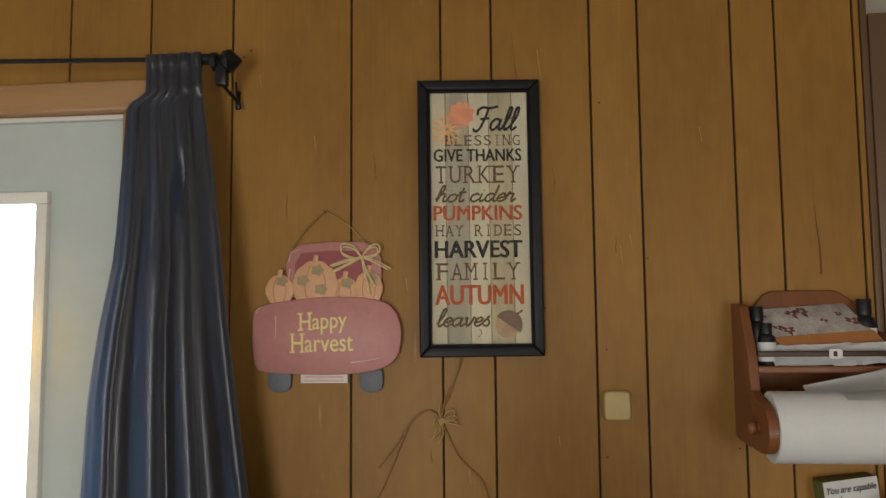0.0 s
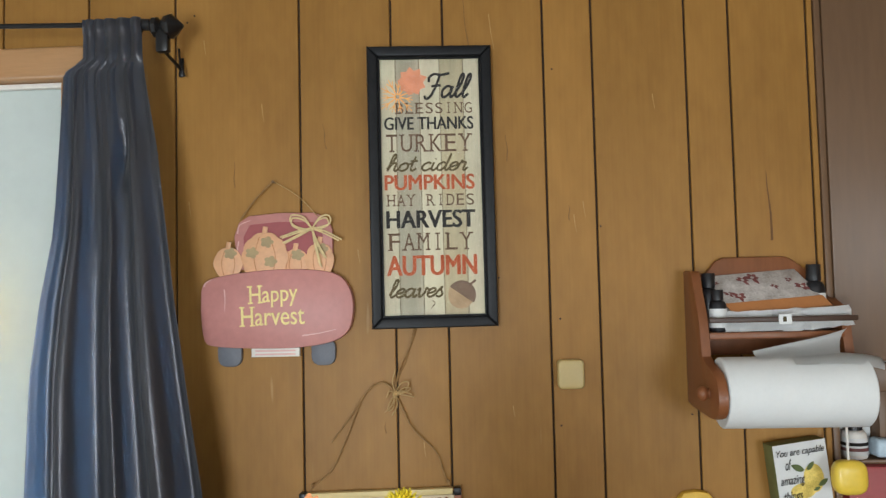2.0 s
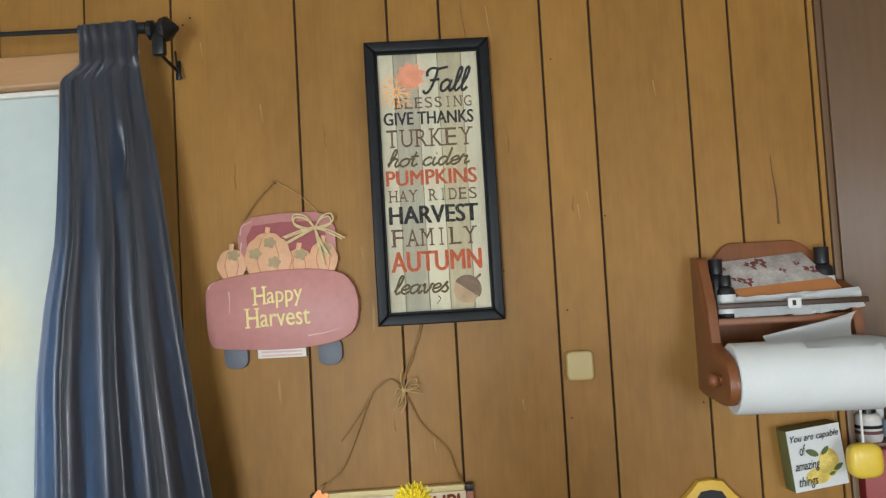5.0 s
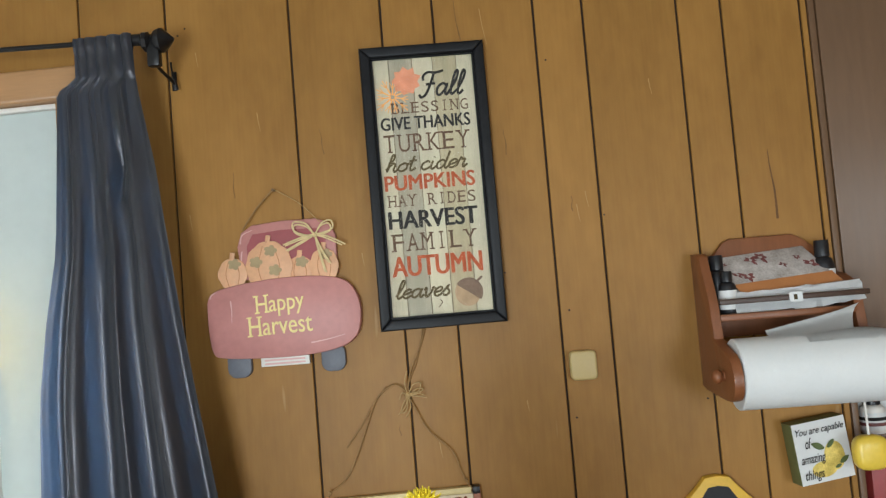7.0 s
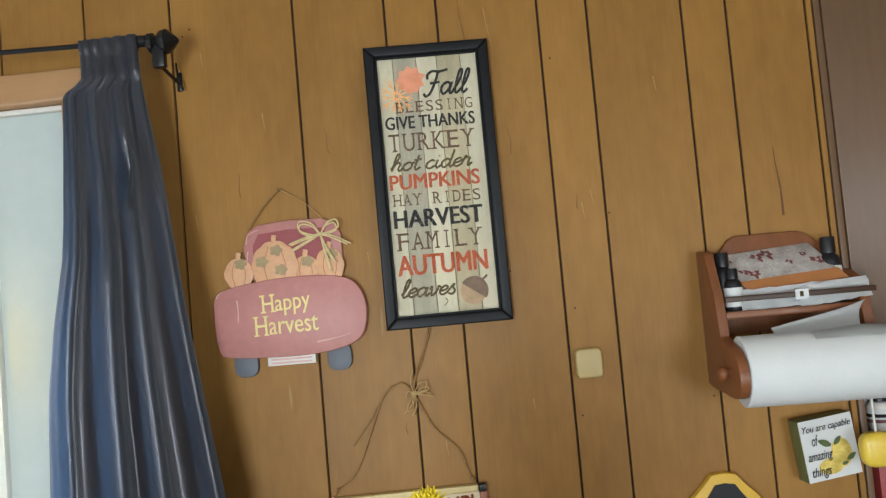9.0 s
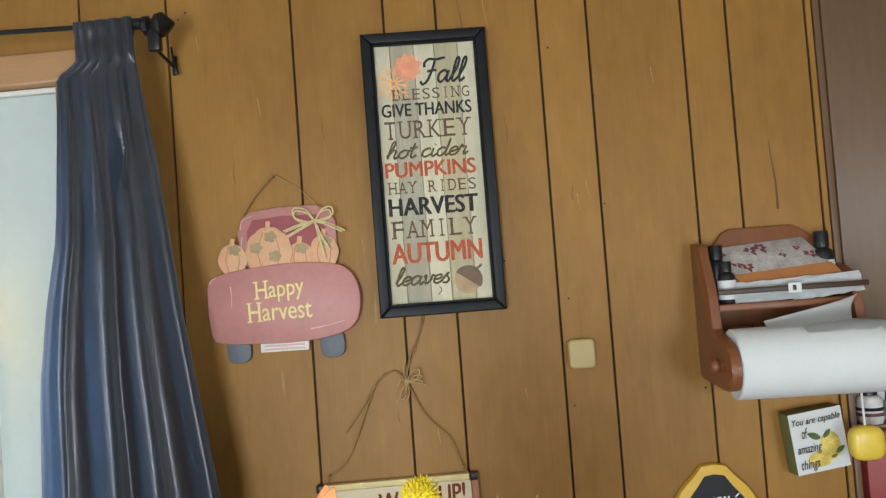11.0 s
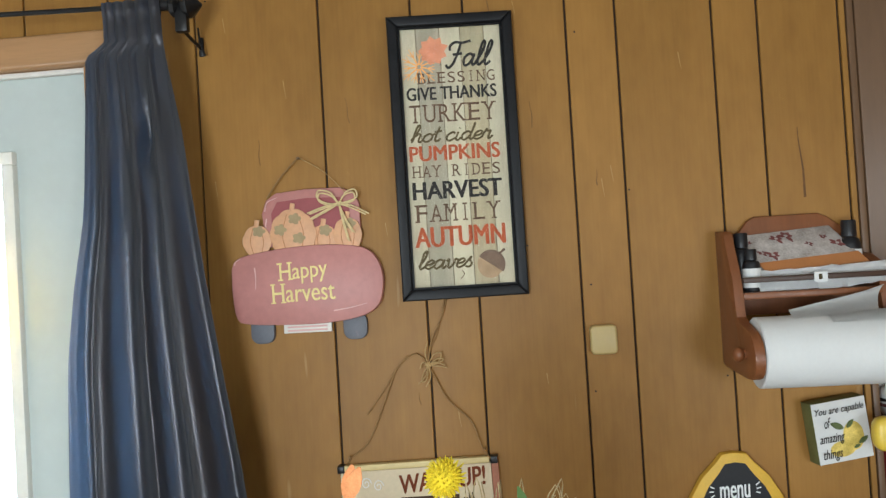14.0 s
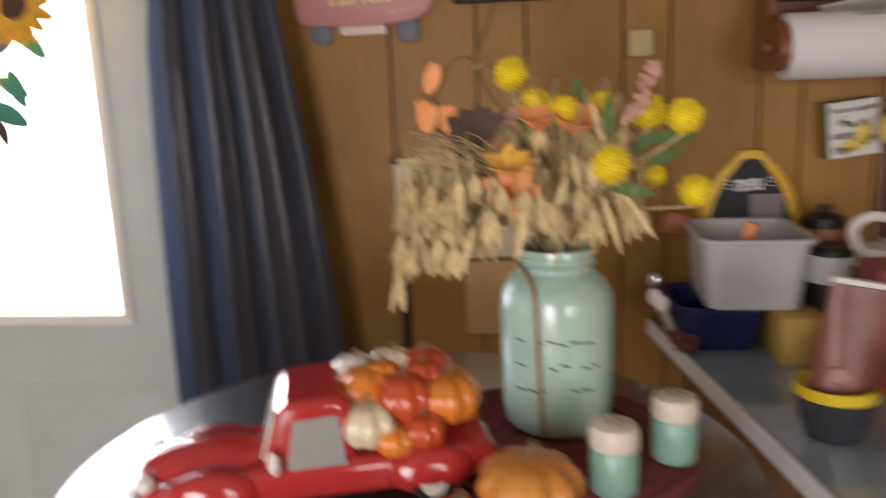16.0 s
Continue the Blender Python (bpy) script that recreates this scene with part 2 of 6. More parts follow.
M = dict(
    panel=panel_wood(),
    groove=material("dark_groove", (0.030, 0.016, 0.008), 0.8, vary=0.3, scale=30),
    scar=material("dark_wood_scar", (0.130, 0.055, 0.012), 0.7, vary=0.3, scale=90),
    scar_soft=material("faint_wood_scratch", (0.205, 0.098, 0.022), 0.7, vary=0.3, scale=90),
    scuff=material("pale_wood_scuff", (0.42, 0.24, 0.075), 0.6, vary=0.2, scale=90),
    trim=material("varnished_pine_trim", (0.42, 0.23, 0.10), 0.38, vary=0.14, scale=4, stretch=(0.5, 6, 6), bump=0.08),
    redwood=material("reddish_cabinet_wood", (0.20, 0.070, 0.024), 0.40, vary=0.2, scale=5, stretch=(4, 4, 0.6), bump=0.12, coat=0.1),
    hutch=material("brown_cabinet_wood", (0.150, 0.084, 0.043), 0.38, vary=0.16, scale=3, stretch=(4, 4, 0.5), bump=0.06, coat=0.0),
    rail_dark=material("dark_stained_wood", (0.060, 0.032, 0.020), 0.42, vary=0.2, scale=20, stretch=(0.6, 6, 6), bump=0.1),
    door=material("pale_grey_door_paint", (0.52, 0.57, 0.54), 0.42, vary=0.05, scale=5, bump=0.06, bump_scale=40),
    cream_vinyl=material("cream_glazing_frame", (0.82, 0.80, 0.72), 0.4, vary=0.05, scale=14),
    glass=material("clear_glass", (0.97, 0.99, 0.98), 0.01, vary=0.0, trans=1.0, ior=1.45),
    picture_glass=material("anti_glare_picture_glass", (0.99, 0.99, 0.98), 0.02, vary=0.0, trans=1.0, ior=1.14),
    ceiling=material("cream_ceiling_paint", (0.42, 0.40, 0.37), 0.8, vary=0.05, scale=6, bump=0.25, bump_scale=70),
    plaster=material("cream_wall_paint", (0.60, 0.54, 0.43), 0.7, vary=0.06, scale=4, bump=0.1),
    floor=material("brown_vinyl_floor", (0.20, 0.135, 0.085), 0.4, vary=0.2, scale=5, stretch=(6, 0.6, 1), bump=0.06),
    curtain=satin(),
    black_metal=material("black_painted_metal", (0.016, 0.015, 0.015), 0.35, metal=0.4, vary=0.3, scale=40),
    black_frame=material("black_lacquered_wood", (0.013, 0.013, 0.014), 0.42, vary=0.3, scale=24, bump=0.05, spec=0.22),
    ink_dark=material("charcoal_print", (0.022, 0.020, 0.018), 0.7, vary=0.25, scale=90, spec=0.12),
    ink_brown=material("faded_brown_print", (0.085, 0.050, 0.030), 0.7, vary=0.3, scale=90, spec=0.12),
    ink_red=material("brick_red_print", (0.26, 0.060, 0.024), 0.7, vary=0.22, scale=90, spec=0.12),
    ink_olive=material("olive_brown_print", (0.075, 0.056, 0.026), 0.7, vary=0.25, scale=90, spec=0.12),
    ink_orange=material("orange_print", (0.54, 0.24, 0.070), 0.7, vary=0.2, scale=70, spec=0.12),
    ink_coral=material("coral_leaf_print", (0.42, 0.165, 0.092), 0.7, vary=0.2, scale=60, spec=0.12),
    acorn=material("acorn_brown_print", (0.25, 0.165, 0.095), 0.7, vary=0.2, scale=60, spec=0.12),
    acorn_cap=material("acorn_cap_print", (0.115, 0.075, 0.052), 0.7, vary=0.3, scale=120, spec=0.12),
    board_a=material("whitewashed_board_print", (0.330, 0.292, 0.205), 0.6, vary=0.20, scale=6, stretch=(9, 9, 0.8), spec=0.12),
    board_b=material("greyed_board_print", (0.225, 0.200, 0.145), 0.6, vary=0.24, scale=6, stretch=(9, 9, 0.8), spec=0.12),
    board_c=material("tan_board_print", (0.255, 0.215, 0.135), 0.6, vary=0.22, scale=6, stretch=(9, 9, 0.8), spec=0.12),
    board_gap=material("board_gap_print", (0.13, 0.10, 0.065), 0.7, vary=0.2, scale=60, spec=0.12),
    # deeper red lightened so the colour carries the pale haze over the sign
    truck_red=material("haze_paled_red_wood", (0.48, 0.205, 0.18), 0.45, vary=0.14, scale=9, bump=0.08),
    truck_dark=material("deep_red_painted_wood", (0.29, 0.060, 0.062), 0.5, vary=0.14, scale=12),
    pumpkin_paint=material("peach_orange_paint", (0.66, 0.36, 0.19), 0.5, vary=0.14, scale=18),
    leaf_paint=material("olive_leaf_paint", (0.36, 0.26, 0.12), 0.5, vary=0.2, scale=40),
    wheel_grey=material("slate_grey_paint", (0.125, 0.13, 0.15), 0.5, vary=0.14, scale=30),
    white_paint=material("off_white_paint", (0.74, 0.70, 0.64), 0.5, vary=0.08, scale=40),
    pink_line=material("pale_pink_highlight_paint", (0.68, 0.42, 0.38), 0.5, vary=0.1, scale=50),
    letter_yellow=material("pale_yellow_letter_paint", (0.80, 0.66, 0.26), 0.5, vary=0.12, scale=80),
    twine=material("brown_jute_twine", (0.29, 0.165, 0.060), 0.9, vary=0.3, scale=200, bump=0.4, bump_scale=900),
    jute=material("golden_jute_fibre", (0.44, 0.29, 0.12), 0.85, vary=0.25, scale=200, bump=0.3, bump_scale=900),
    raffia=material("pale_straw_raffia", (0.62, 0.48, 0.24), 0.7, vary=0.2, scale=120, bump=0.2, bump_scale=600),
    cream_plastic=material("aged_cream_plastic", (0.52, 0.39, 0.16), 0.42, vary=0.06, scale=20),
    paper=material("white_paper_towel", (0.70, 0.70, 0.68), 0.85, vary=0.03, scale=20, bump=0.12, bump_scale=240),
    white_paper=material("white_card", (0.70, 0.70, 0.68), 0.6, vary=0.04, scale=30),
    wrap=material("shiny_white_wrapper", (0.84, 0.84, 0.83), 0.22, vary=0.06, scale=40, bump=0.5, bump_scale=90, coat=0.6),
    tin_print=material("grey_floral_carton", (0.30, 0.255, 0.215), 0.45, vary=0.25, scale=34, second=(0.50, 0.46, 0.43)),
    maroon=material("maroon_flower_print", (0.17, 0.055, 0.05), 0.5, vary=0.45, scale=60),
    orange_band=material("orange_carton_band", (0.46, 0.19, 0.065), 0.45, vary=0.1, scale=30),
    black_plastic=material("black_plastic", (0.015, 0.015, 0.017), 0.35, vary=0.2, scale=30),
    lemon=material("lemon_yellow_print", (0.60, 0.41, 0.06), 0.5, vary=0.3, scale=50, second=(0.78, 0.60, 0.16)),
    lemon_green=material("dark_green_leaf_print", (0.10, 0.13, 0.045), 0.5, vary=0.25, scale=60),
    canvas_edge=material("olive_green_block_edge", (0.14, 0.145, 0.05), 0.6, vary=0.2, scale=40),
    ornament=material("glossy_yellow_resin", (0.76, 0.53, 0.06), 0.36, vary=0.08, scale=20, coat=0.15),
    chalkboard=material("black_chalkboard", (0.012, 0.012, 0.014), 0.6, vary=0.3, scale=14),
    menu_yellow=material("golden_yellow_painted_rim", (0.70, 0.42, 0.045), 0.5, vary=0.12, scale=30, bump=0.08),
    chalk=material("white_chalk_paint", (0.82, 0.82, 0.80), 0.8, vary=0.08, scale=90),
    grey_card=material("grey_card", (0.22, 0.20, 0.20), 0.6, vary=0.12, scale=30),
    plaque_cream=material("cream_plaque_paint", (0.64, 0.52, 0.34), 0.55, vary=0.1, scale=14, bump=0.06),
    plaque_strip=material("pale_yellow_wood_strip", (0.66, 0.52, 0.24), 0.5, vary=0.1, scale=8),
    plaque_rust=material("rust_red_plaque_edge", (0.33, 0.115, 0.055), 0.5, vary=0.14, scale=20),
    plaque_ink=material("dark_rust_print", (0.17, 0.042, 0.016), 0.6, vary=0.2, scale=60, spec=0.12),
    tan=material("tan_kraft_board", (0.44, 0.27, 0.115), 0.7, vary=0.12, scale=12, bump=0.1),
    strap=material("black_woven_strap", (0.014, 0.012, 0.012), 0.75, vary=0.3, scale=90, bump=0.3, bump_scale=700),
    table=material("dark_espresso_table_wood", (0.046, 0.038, 0.034), 0.30, vary=0.3, scale=4, stretch=(6, 0.7, 1), bump=0.03, coat=0.2, spec=1.0),
    mat_red=material("dark_red_woven_placemat", (0.23, 0.050, 0.048), 0.8, vary=0.2, scale=30, bump=0.6, bump_scale=520),
    mint=material("mint_green_glazed_ceramic", (0.33, 0.50, 0.42), 0.20, vary=0.10, scale=9, coat=0.5, second=(0.40, 0.56, 0.47)),
    mint_line=material("dark_worn_relief", (0.095, 0.12, 0.105), 0.5, vary=0.35, scale=80),
    shaker_green=material("teal_green_painted_glass", (0.22, 0.42, 0.33), 0.3, vary=0.12, scale=20, coat=0.3),
    shaker_top=material("cream_shaker_lid", (0.66, 0.57, 0.45), 0.45, vary=0.08, scale=40),
    car_red=material("glossy_red_glazed_ceramic", (0.44, 0.030, 0.028), 0.13, vary=0.10, scale=14, coat=0.7),
    car_glass=material("grey_glazed_window", (0.30, 0.30, 0.27), 0.2, vary=0.08, scale=20, coat=0.5),
    glaze_white=material("white_glaze", (0.72, 0.68, 0.60), 0.16, vary=0.1, scale=20, coat=0.6),
    glaze_cream=material("cream_glazed_pumpkin", (0.66, 0.56, 0.38), 0.18, vary=0.12, scale=24, coat=0.6),
    glaze_orange=material("orange_glazed_pumpkin", (0.66, 0.20, 0.025), 0.16, vary=0.14, scale=20, coat=0.6),
    glaze_deep=material("red_orange_glazed_pumpkin", (0.52, 0.075, 0.022), 0.16, vary=0.14, scale=20, coat=0.6),
    gourd=material("orange_pumpkin_skin", (0.62, 0.24, 0.045), 0.38, vary=0.2, scale=16, bump=0.1, coat=0.1),
    stalk=material("dry_brown_stalk", (0.16, 0.095, 0.045), 0.8, vary=0.3, scale=80, bump=0.3),
    yellow_flower=material("bright_yellow_pompom", (0.78, 0.60, 0.020), 0.8, vary=0.2, scale=90, bump=0.5, bump_scale=700),
    orange_flower=material("orange_silk_petal", (0.72, 0.25, 0.07), 0.65, vary=0.2, scale=50, second=(0.78, 0.33, 0.13)),
    gold_flower=material("golden_silk_petal", (0.76, 0.42, 0.06), 0.65, vary=0.2, scale=50),
    wheat=material("dry_tan_oat_husk", (0.47, 0.34, 0.155), 0.75, vary=0.3, scale=60, second=(0.56, 0.43, 0.22)),
    dry_leaf=material("dark_brown_dry_leaf", (0.075, 0.042, 0.026), 0.75, vary=0.3, scale=50, bump=0.3),
    green_leaf=material("green_silk_leaf", (0.075, 0.145, 0.030), 0.6, vary=0.25, scale=50),
    pink_flower=material("dusty_pink_bloom", (0.46, 0.25, 0.19), 0.75, vary=0.2, scale=80),
    counter=material("blue_grey_laminate", (0.27, 0.33, 0.36), 0.16, vary=0.16, scale=9, coat=0.7, bump=0.05),
    # near-white colour stands in for door light gleaming on the glossy strip
    counter_edge=material("edge_with_painted_gleam", (0.78, 0.82, 0.84), 0.35, metal=0.0, vary=0.08, scale=20),
    cabinet=material("brown_base_cabinet_wood", (0.19, 0.085, 0.034), 0.4, vary=0.18, scale=4, stretch=(4, 4, 0.5), bump=0.08),
    tub=material("cloudy_grey_plastic", (0.50, 0.51, 0.51), 0.35, vary=0.06, scale=12),
    navy=material("navy_blue_plastic", (0.012, 0.018, 0.085), 0.32, vary=0.15, scale=14),
    mustard=material("mustard_yellow_carton", (0.48, 0.29, 0.065), 0.5, vary=0.1, scale=20),
    bag=material("reddish_brown_snack_bag", (0.21, 0.070, 0.048), 0.35, vary=0.3, scale=22, bump=0.3, bump_scale=60),
    bowl_dark=material("dark_grey_enamel", (0.040, 0.044, 0.050), 0.2, vary=0.2, scale=14, coat=0.4),
    bowl_yellow=material("yellow_enamel", (0.72, 0.52, 0.03), 0.3, vary=0.1, scale=14),
    red_box=material("red_carton", (0.30, 0.040, 0.036), 0.45, vary=0.14, scale=16),
    green_box=material("green_plastic", (0.03, 0.27, 0.075), 0.35, vary=0.12, scale=20),
    blue_pack=material("pale_blue_wrapper", (0.45, 0.55, 0.62), 0.3, vary=0.15, scale=30),
    steel=material("brushed_steel", (0.55, 0.55, 0.54), 0.28, metal=1.0, vary=0.1, scale=30),
    twig=material("grey_grapevine_twig", (0.085, 0.075, 0.078), 0.85, vary=0.35, scale=60, bump=0.4, bump_scale=300),
    sunflower=material("sunflower_petal", (0.74, 0.38, 0.035), 0.65, vary=0.25, scale=50),
    sun_core=material("sunflower_brown_core", (0.085, 0.045, 0.022), 0.9, vary=0.4, scale=120, bump=0.6, bump_scale=400),
    berry=material("deep_red_bloom", (0.24, 0.018, 0.030), 0.6, vary=0.25, scale=50),
    teal_leaf=material("teal_green_silk_leaf", (0.035, 0.22, 0.15), 0.55, vary=0.2, scale=40),
)
M["table"].node_tree.nodes["Principled BSDF"].inputs["Coat Weight"].default_value = 1.0
M["table"].node_tree.nodes["Principled BSDF"].inputs["Coat Roughness"].default_value = 0.13


# ---------------------------------------------------------------- mesh builders
def finish(bm, name, mat, smooth=True, angle=38):
    bmesh.ops.recalc_face_normals(bm, faces=bm.faces)
    me = bpy.data.meshes.new(name)
    bm.to_mesh(me)
    bm.free()
    me.materials.append(M[mat])
    if smooth:
        me.shade_smooth()
        me.set_sharp_from_angle(angle=radians(angle))
    return me


def part(name, bm, mat, parent, label="", smooth=True):
    ob = new(name, finish(bm, name, mat, smooth))
    ob.parent = parent
    ob.matrix_parent_inverse = parent.matrix_world.inverted()
    return tagged(ob, label)


def thing(name, loc, label, category, group="", kind=""):
    ob = new(name)
    ob.empty_display_size = 0.05
    ob.location = loc
    ob.matrix_world = Matrix.Translation(loc)
    return tagged(ob, label, category, group, kind)


def single(name, bm, mat, label, category, group="", kind="", smooth=True):
    return tagged(new(name, finish(bm, name, mat, smooth)), label, category, group, kind)


def moved(bm, m):
    bmesh.ops.transform(bm, matrix=m, verts=bm.verts)
    return bm


def box(x0, x1, y0, y1, z0, z1, bevel=0.0, seg=2, bm=None):
    own = bm or bmesh.new()
    r = bmesh.ops.create_cube(own, size=1.0)
    m = Matrix.LocRotScale(((x0 + x1) / 2, (y0 + y1) / 2, (z0 + z1) / 2), None, (x1 - x0, y1 - y0, z1 - z0))
    bmesh.ops.transform(own, matrix=m, verts=r["verts"])
    if bevel:
        es = {e for v in r["verts"] for e in v.link_edges}
        bmesh.ops.bevel(own, geom=list(es), offset=bevel, segments=seg, affect="EDGES", profile=0.5)
    return own


def prism(pts, y0, y1, bevel=0.0, seg=2, bm=None):
    """A flat shape in the upright plane, pts as (x, z), between the depths y0 and y1."""
    own = bm or bmesh.new()
    vs = [own.verts.new((x, y0, z)) for x, z in pts]
    f = own.faces.new(vs)
    r = bmesh.ops.extrude_face_region(own, geom=[f])
    nv = [g for g in r["geom"] if isinstance(g, bmesh.types.BMVert)]
    bmesh.ops.translate(own, vec=(0, y1 - y0, 0), verts=nv)
    if bevel:
        es = [e for e in own.edges if e.is_valid and all(v in vs for v in e.verts)]
        bmesh.ops.bevel(own, geom=es, offset=bevel, segments=seg, affect="EDGES", profile=0.5)
    return own


def lathe(profile, cx, cy, seg=32, wave=0.0, lobes=0, bm=None, cz=0.0):
    own = bm or bmesh.new()
    rings = []
    for r, z in profile:
        ring = []
        for i in range(seg):
            a = 2 * math.pi * i / seg
            q = r * (1 + wave * (abs(math.cos(a * lobes / 2)) - 0.6)) if lobes else r
            ring.append(own.verts.new((cx + q * math.cos(a), cy + q * math.sin(a), cz + z)))
        rings.append(ring)
    for a, b in zip(rings, rings[1:]):
        for i in range(seg):
            j = (i + 1) % seg
            own.faces.new((a[i], a[j], b[j], b[i]))
    own.faces.new(rings[0][::-1])
    own.faces.new(rings[-1])
    return own


def tube(pts, r, seg=6, bm=None, r_end=None, flat=1.0):
    """A cord or rod along pts."""
    own = bm or bmesh.new()
    pts = [Vector(p) for p in pts]
    rings = []
    for i, p in enumerate(pts):
        d = (pts[min(i + 1, len(pts) - 1)] - pts[max(i - 1, 0)]).normalized()
        side = d.cross(Vector((0.13, 1, 0.07))).normalized()
        up = side.cross(d)
        k = i / max(1, len(pts) - 1)
        q = r + ((r_end if r_end is not None else r) - r) * k
        rings.append([own.verts.new(p + side * q * math.cos(2 * math.pi * j / seg) + up * q * flat * math.sin(2 * math.pi * j / seg))
                      for j in range(seg)])
    for a, b in zip(rings, rings[1:]):
        for j in range(seg):
            own.faces.new((a[j], a[(j + 1) % seg], b[(j + 1) % seg], b[j]))
    own.faces.new(rings[0][::-1])
    own.faces.new(rings[-1])
    return own


def spline(pts, n=6):
    """Points of a smooth line through pts."""
    p = [Vector(q) for q in pts]
    p = [2 * p[0] - p[1]] + p + [2 * p[-1] - p[-2]]
    out = []
    for i in range(1, len(p) - 2):
        for k in range(n):
            t = k / n
            a, b, c, d = p[i - 1], p[i], p[i + 1], p[i + 2]
            out.append(0.5 * (2 * b + (c - a) * t + (2 * a - 5 * b + 4 * c - d) * t * t + (3 * b - a - 3 * c + d) * t ** 3))
    out.append(p[-2])
    return out


def blob(c, r, sub=3, rough=0.0, scale=20.0, lobes=0, depth=0.0, bm=None):
    """A rounded body with radii r, ribbed and uneven where asked."""
    own = bm or bmesh.new()
    res = bmesh.ops.create_icosphere(own, subdivisions=sub, radius=1.0)
    for v in res["verts"]:
        d = v.co.copy()
        k = 1.0
        if lobes:
            a = math.atan2(d.y, d.x)
            k *= 1 - depth * (1 - abs(math.cos(a * lobes / 2))) * math.sqrt(max(0, 1 - d.z * d.z))
            if abs(d.z) > 0.75:
                d.z *= 1 - 0.5 * (abs(d.z) - 0.75)
        if rough:
            k *= 1 + rough * noise.noise(Vector(c) * 31 + d * scale / 6)
        v.co = Vector(c) + Vector((d.x * r[0], d.y * r[1], d.z * r[2])) * k
    return own


def petal(c, direction, length, width, thick=0.0012, bend=0.2, bm=None, normal=None, n=5):
    """A pointed leaf or petal from c along direction, with thickness."""
    own = bm or bmesh.new()
    d = Vector(direction).normalized()
    up = Vector(normal) if normal else Vector((0.2, -1, 0.3))
    s = d.cross(up)
    s = s.normalized() if s.length > 1e-4 else Vector((1, 0, 0))
    nn = s.cross(d).normalized()
    top, bot = [], []
    for i in range(n + 1):
        t = i / n
        w = width * 0.5 * math.sin(math.pi * min(0.97, 0.06 + t * 0.92)) ** 0.8
        mid = Vector(c) + d * length * t - nn * bend * length * t * t
        for lst, o in ((top, thick / 2), (bot, -thick / 2)):
            lst.append([own.verts.new(mid - s * w + nn * (o + 0.12 * w)), own.verts.new(mid + nn * o), own.verts.new(mid + s * w + nn * (o + 0.12 * w))])
    for i in range(n):
        for j in (0, 1):
            own.faces.new((top[i][j], top[i][j + 1], top[i + 1][j + 1], top[i + 1][j]))
            own.faces.new((bot[i][j], bot[i + 1][j], bot[i + 1][j + 1], bot[i][j + 1]))
        own.faces.new((top[i][0], top[i + 1][0], bot[i + 1][0], bot[i][0]))
        own.faces.new((top[i][2], bot[i][2], bot[i + 1][2], top[i + 1][2]))
    own.faces.new((top[0][0], bot[0][0], bot[0][1], top[0][1]))
    own.faces.new((top[0][1], bot[0][1], bot[0][2], top[0][2]))
    own.faces.new((top[n][0], top[n][1], bot[n][1], bot[n][0]))
    own.faces.new((top[n][1], top[n][2], bot[n][2], bot[n][1]))
    return own


def glyph_mesh(words, slant=0.0):
    """The flat outline of built-in-font text."""
    cu = bpy.data.curves.new("text", "FONT")
    cu.body, cu.shear, cu.resolution_u = words, slant, 4
    tmp = new("text", cu)
    bpy.context.view_layer.update()
    me = bpy.data.meshes.new_from_object(tmp)
    bpy.data.objects.remove(tmp)
    return me


def islands(bm):
    """Groups of joined faces."""
    left, out = set(bm.faces), []
    while left:
        todo, group = [left.pop()], []
        while todo:
            f = todo.pop()
            group.append(f)
            for e in f.edges:
                for g in e.link_faces:
                    if g in left:
                        left.discard(g)
                        todo.append(g)
        out.append(group)
    return out


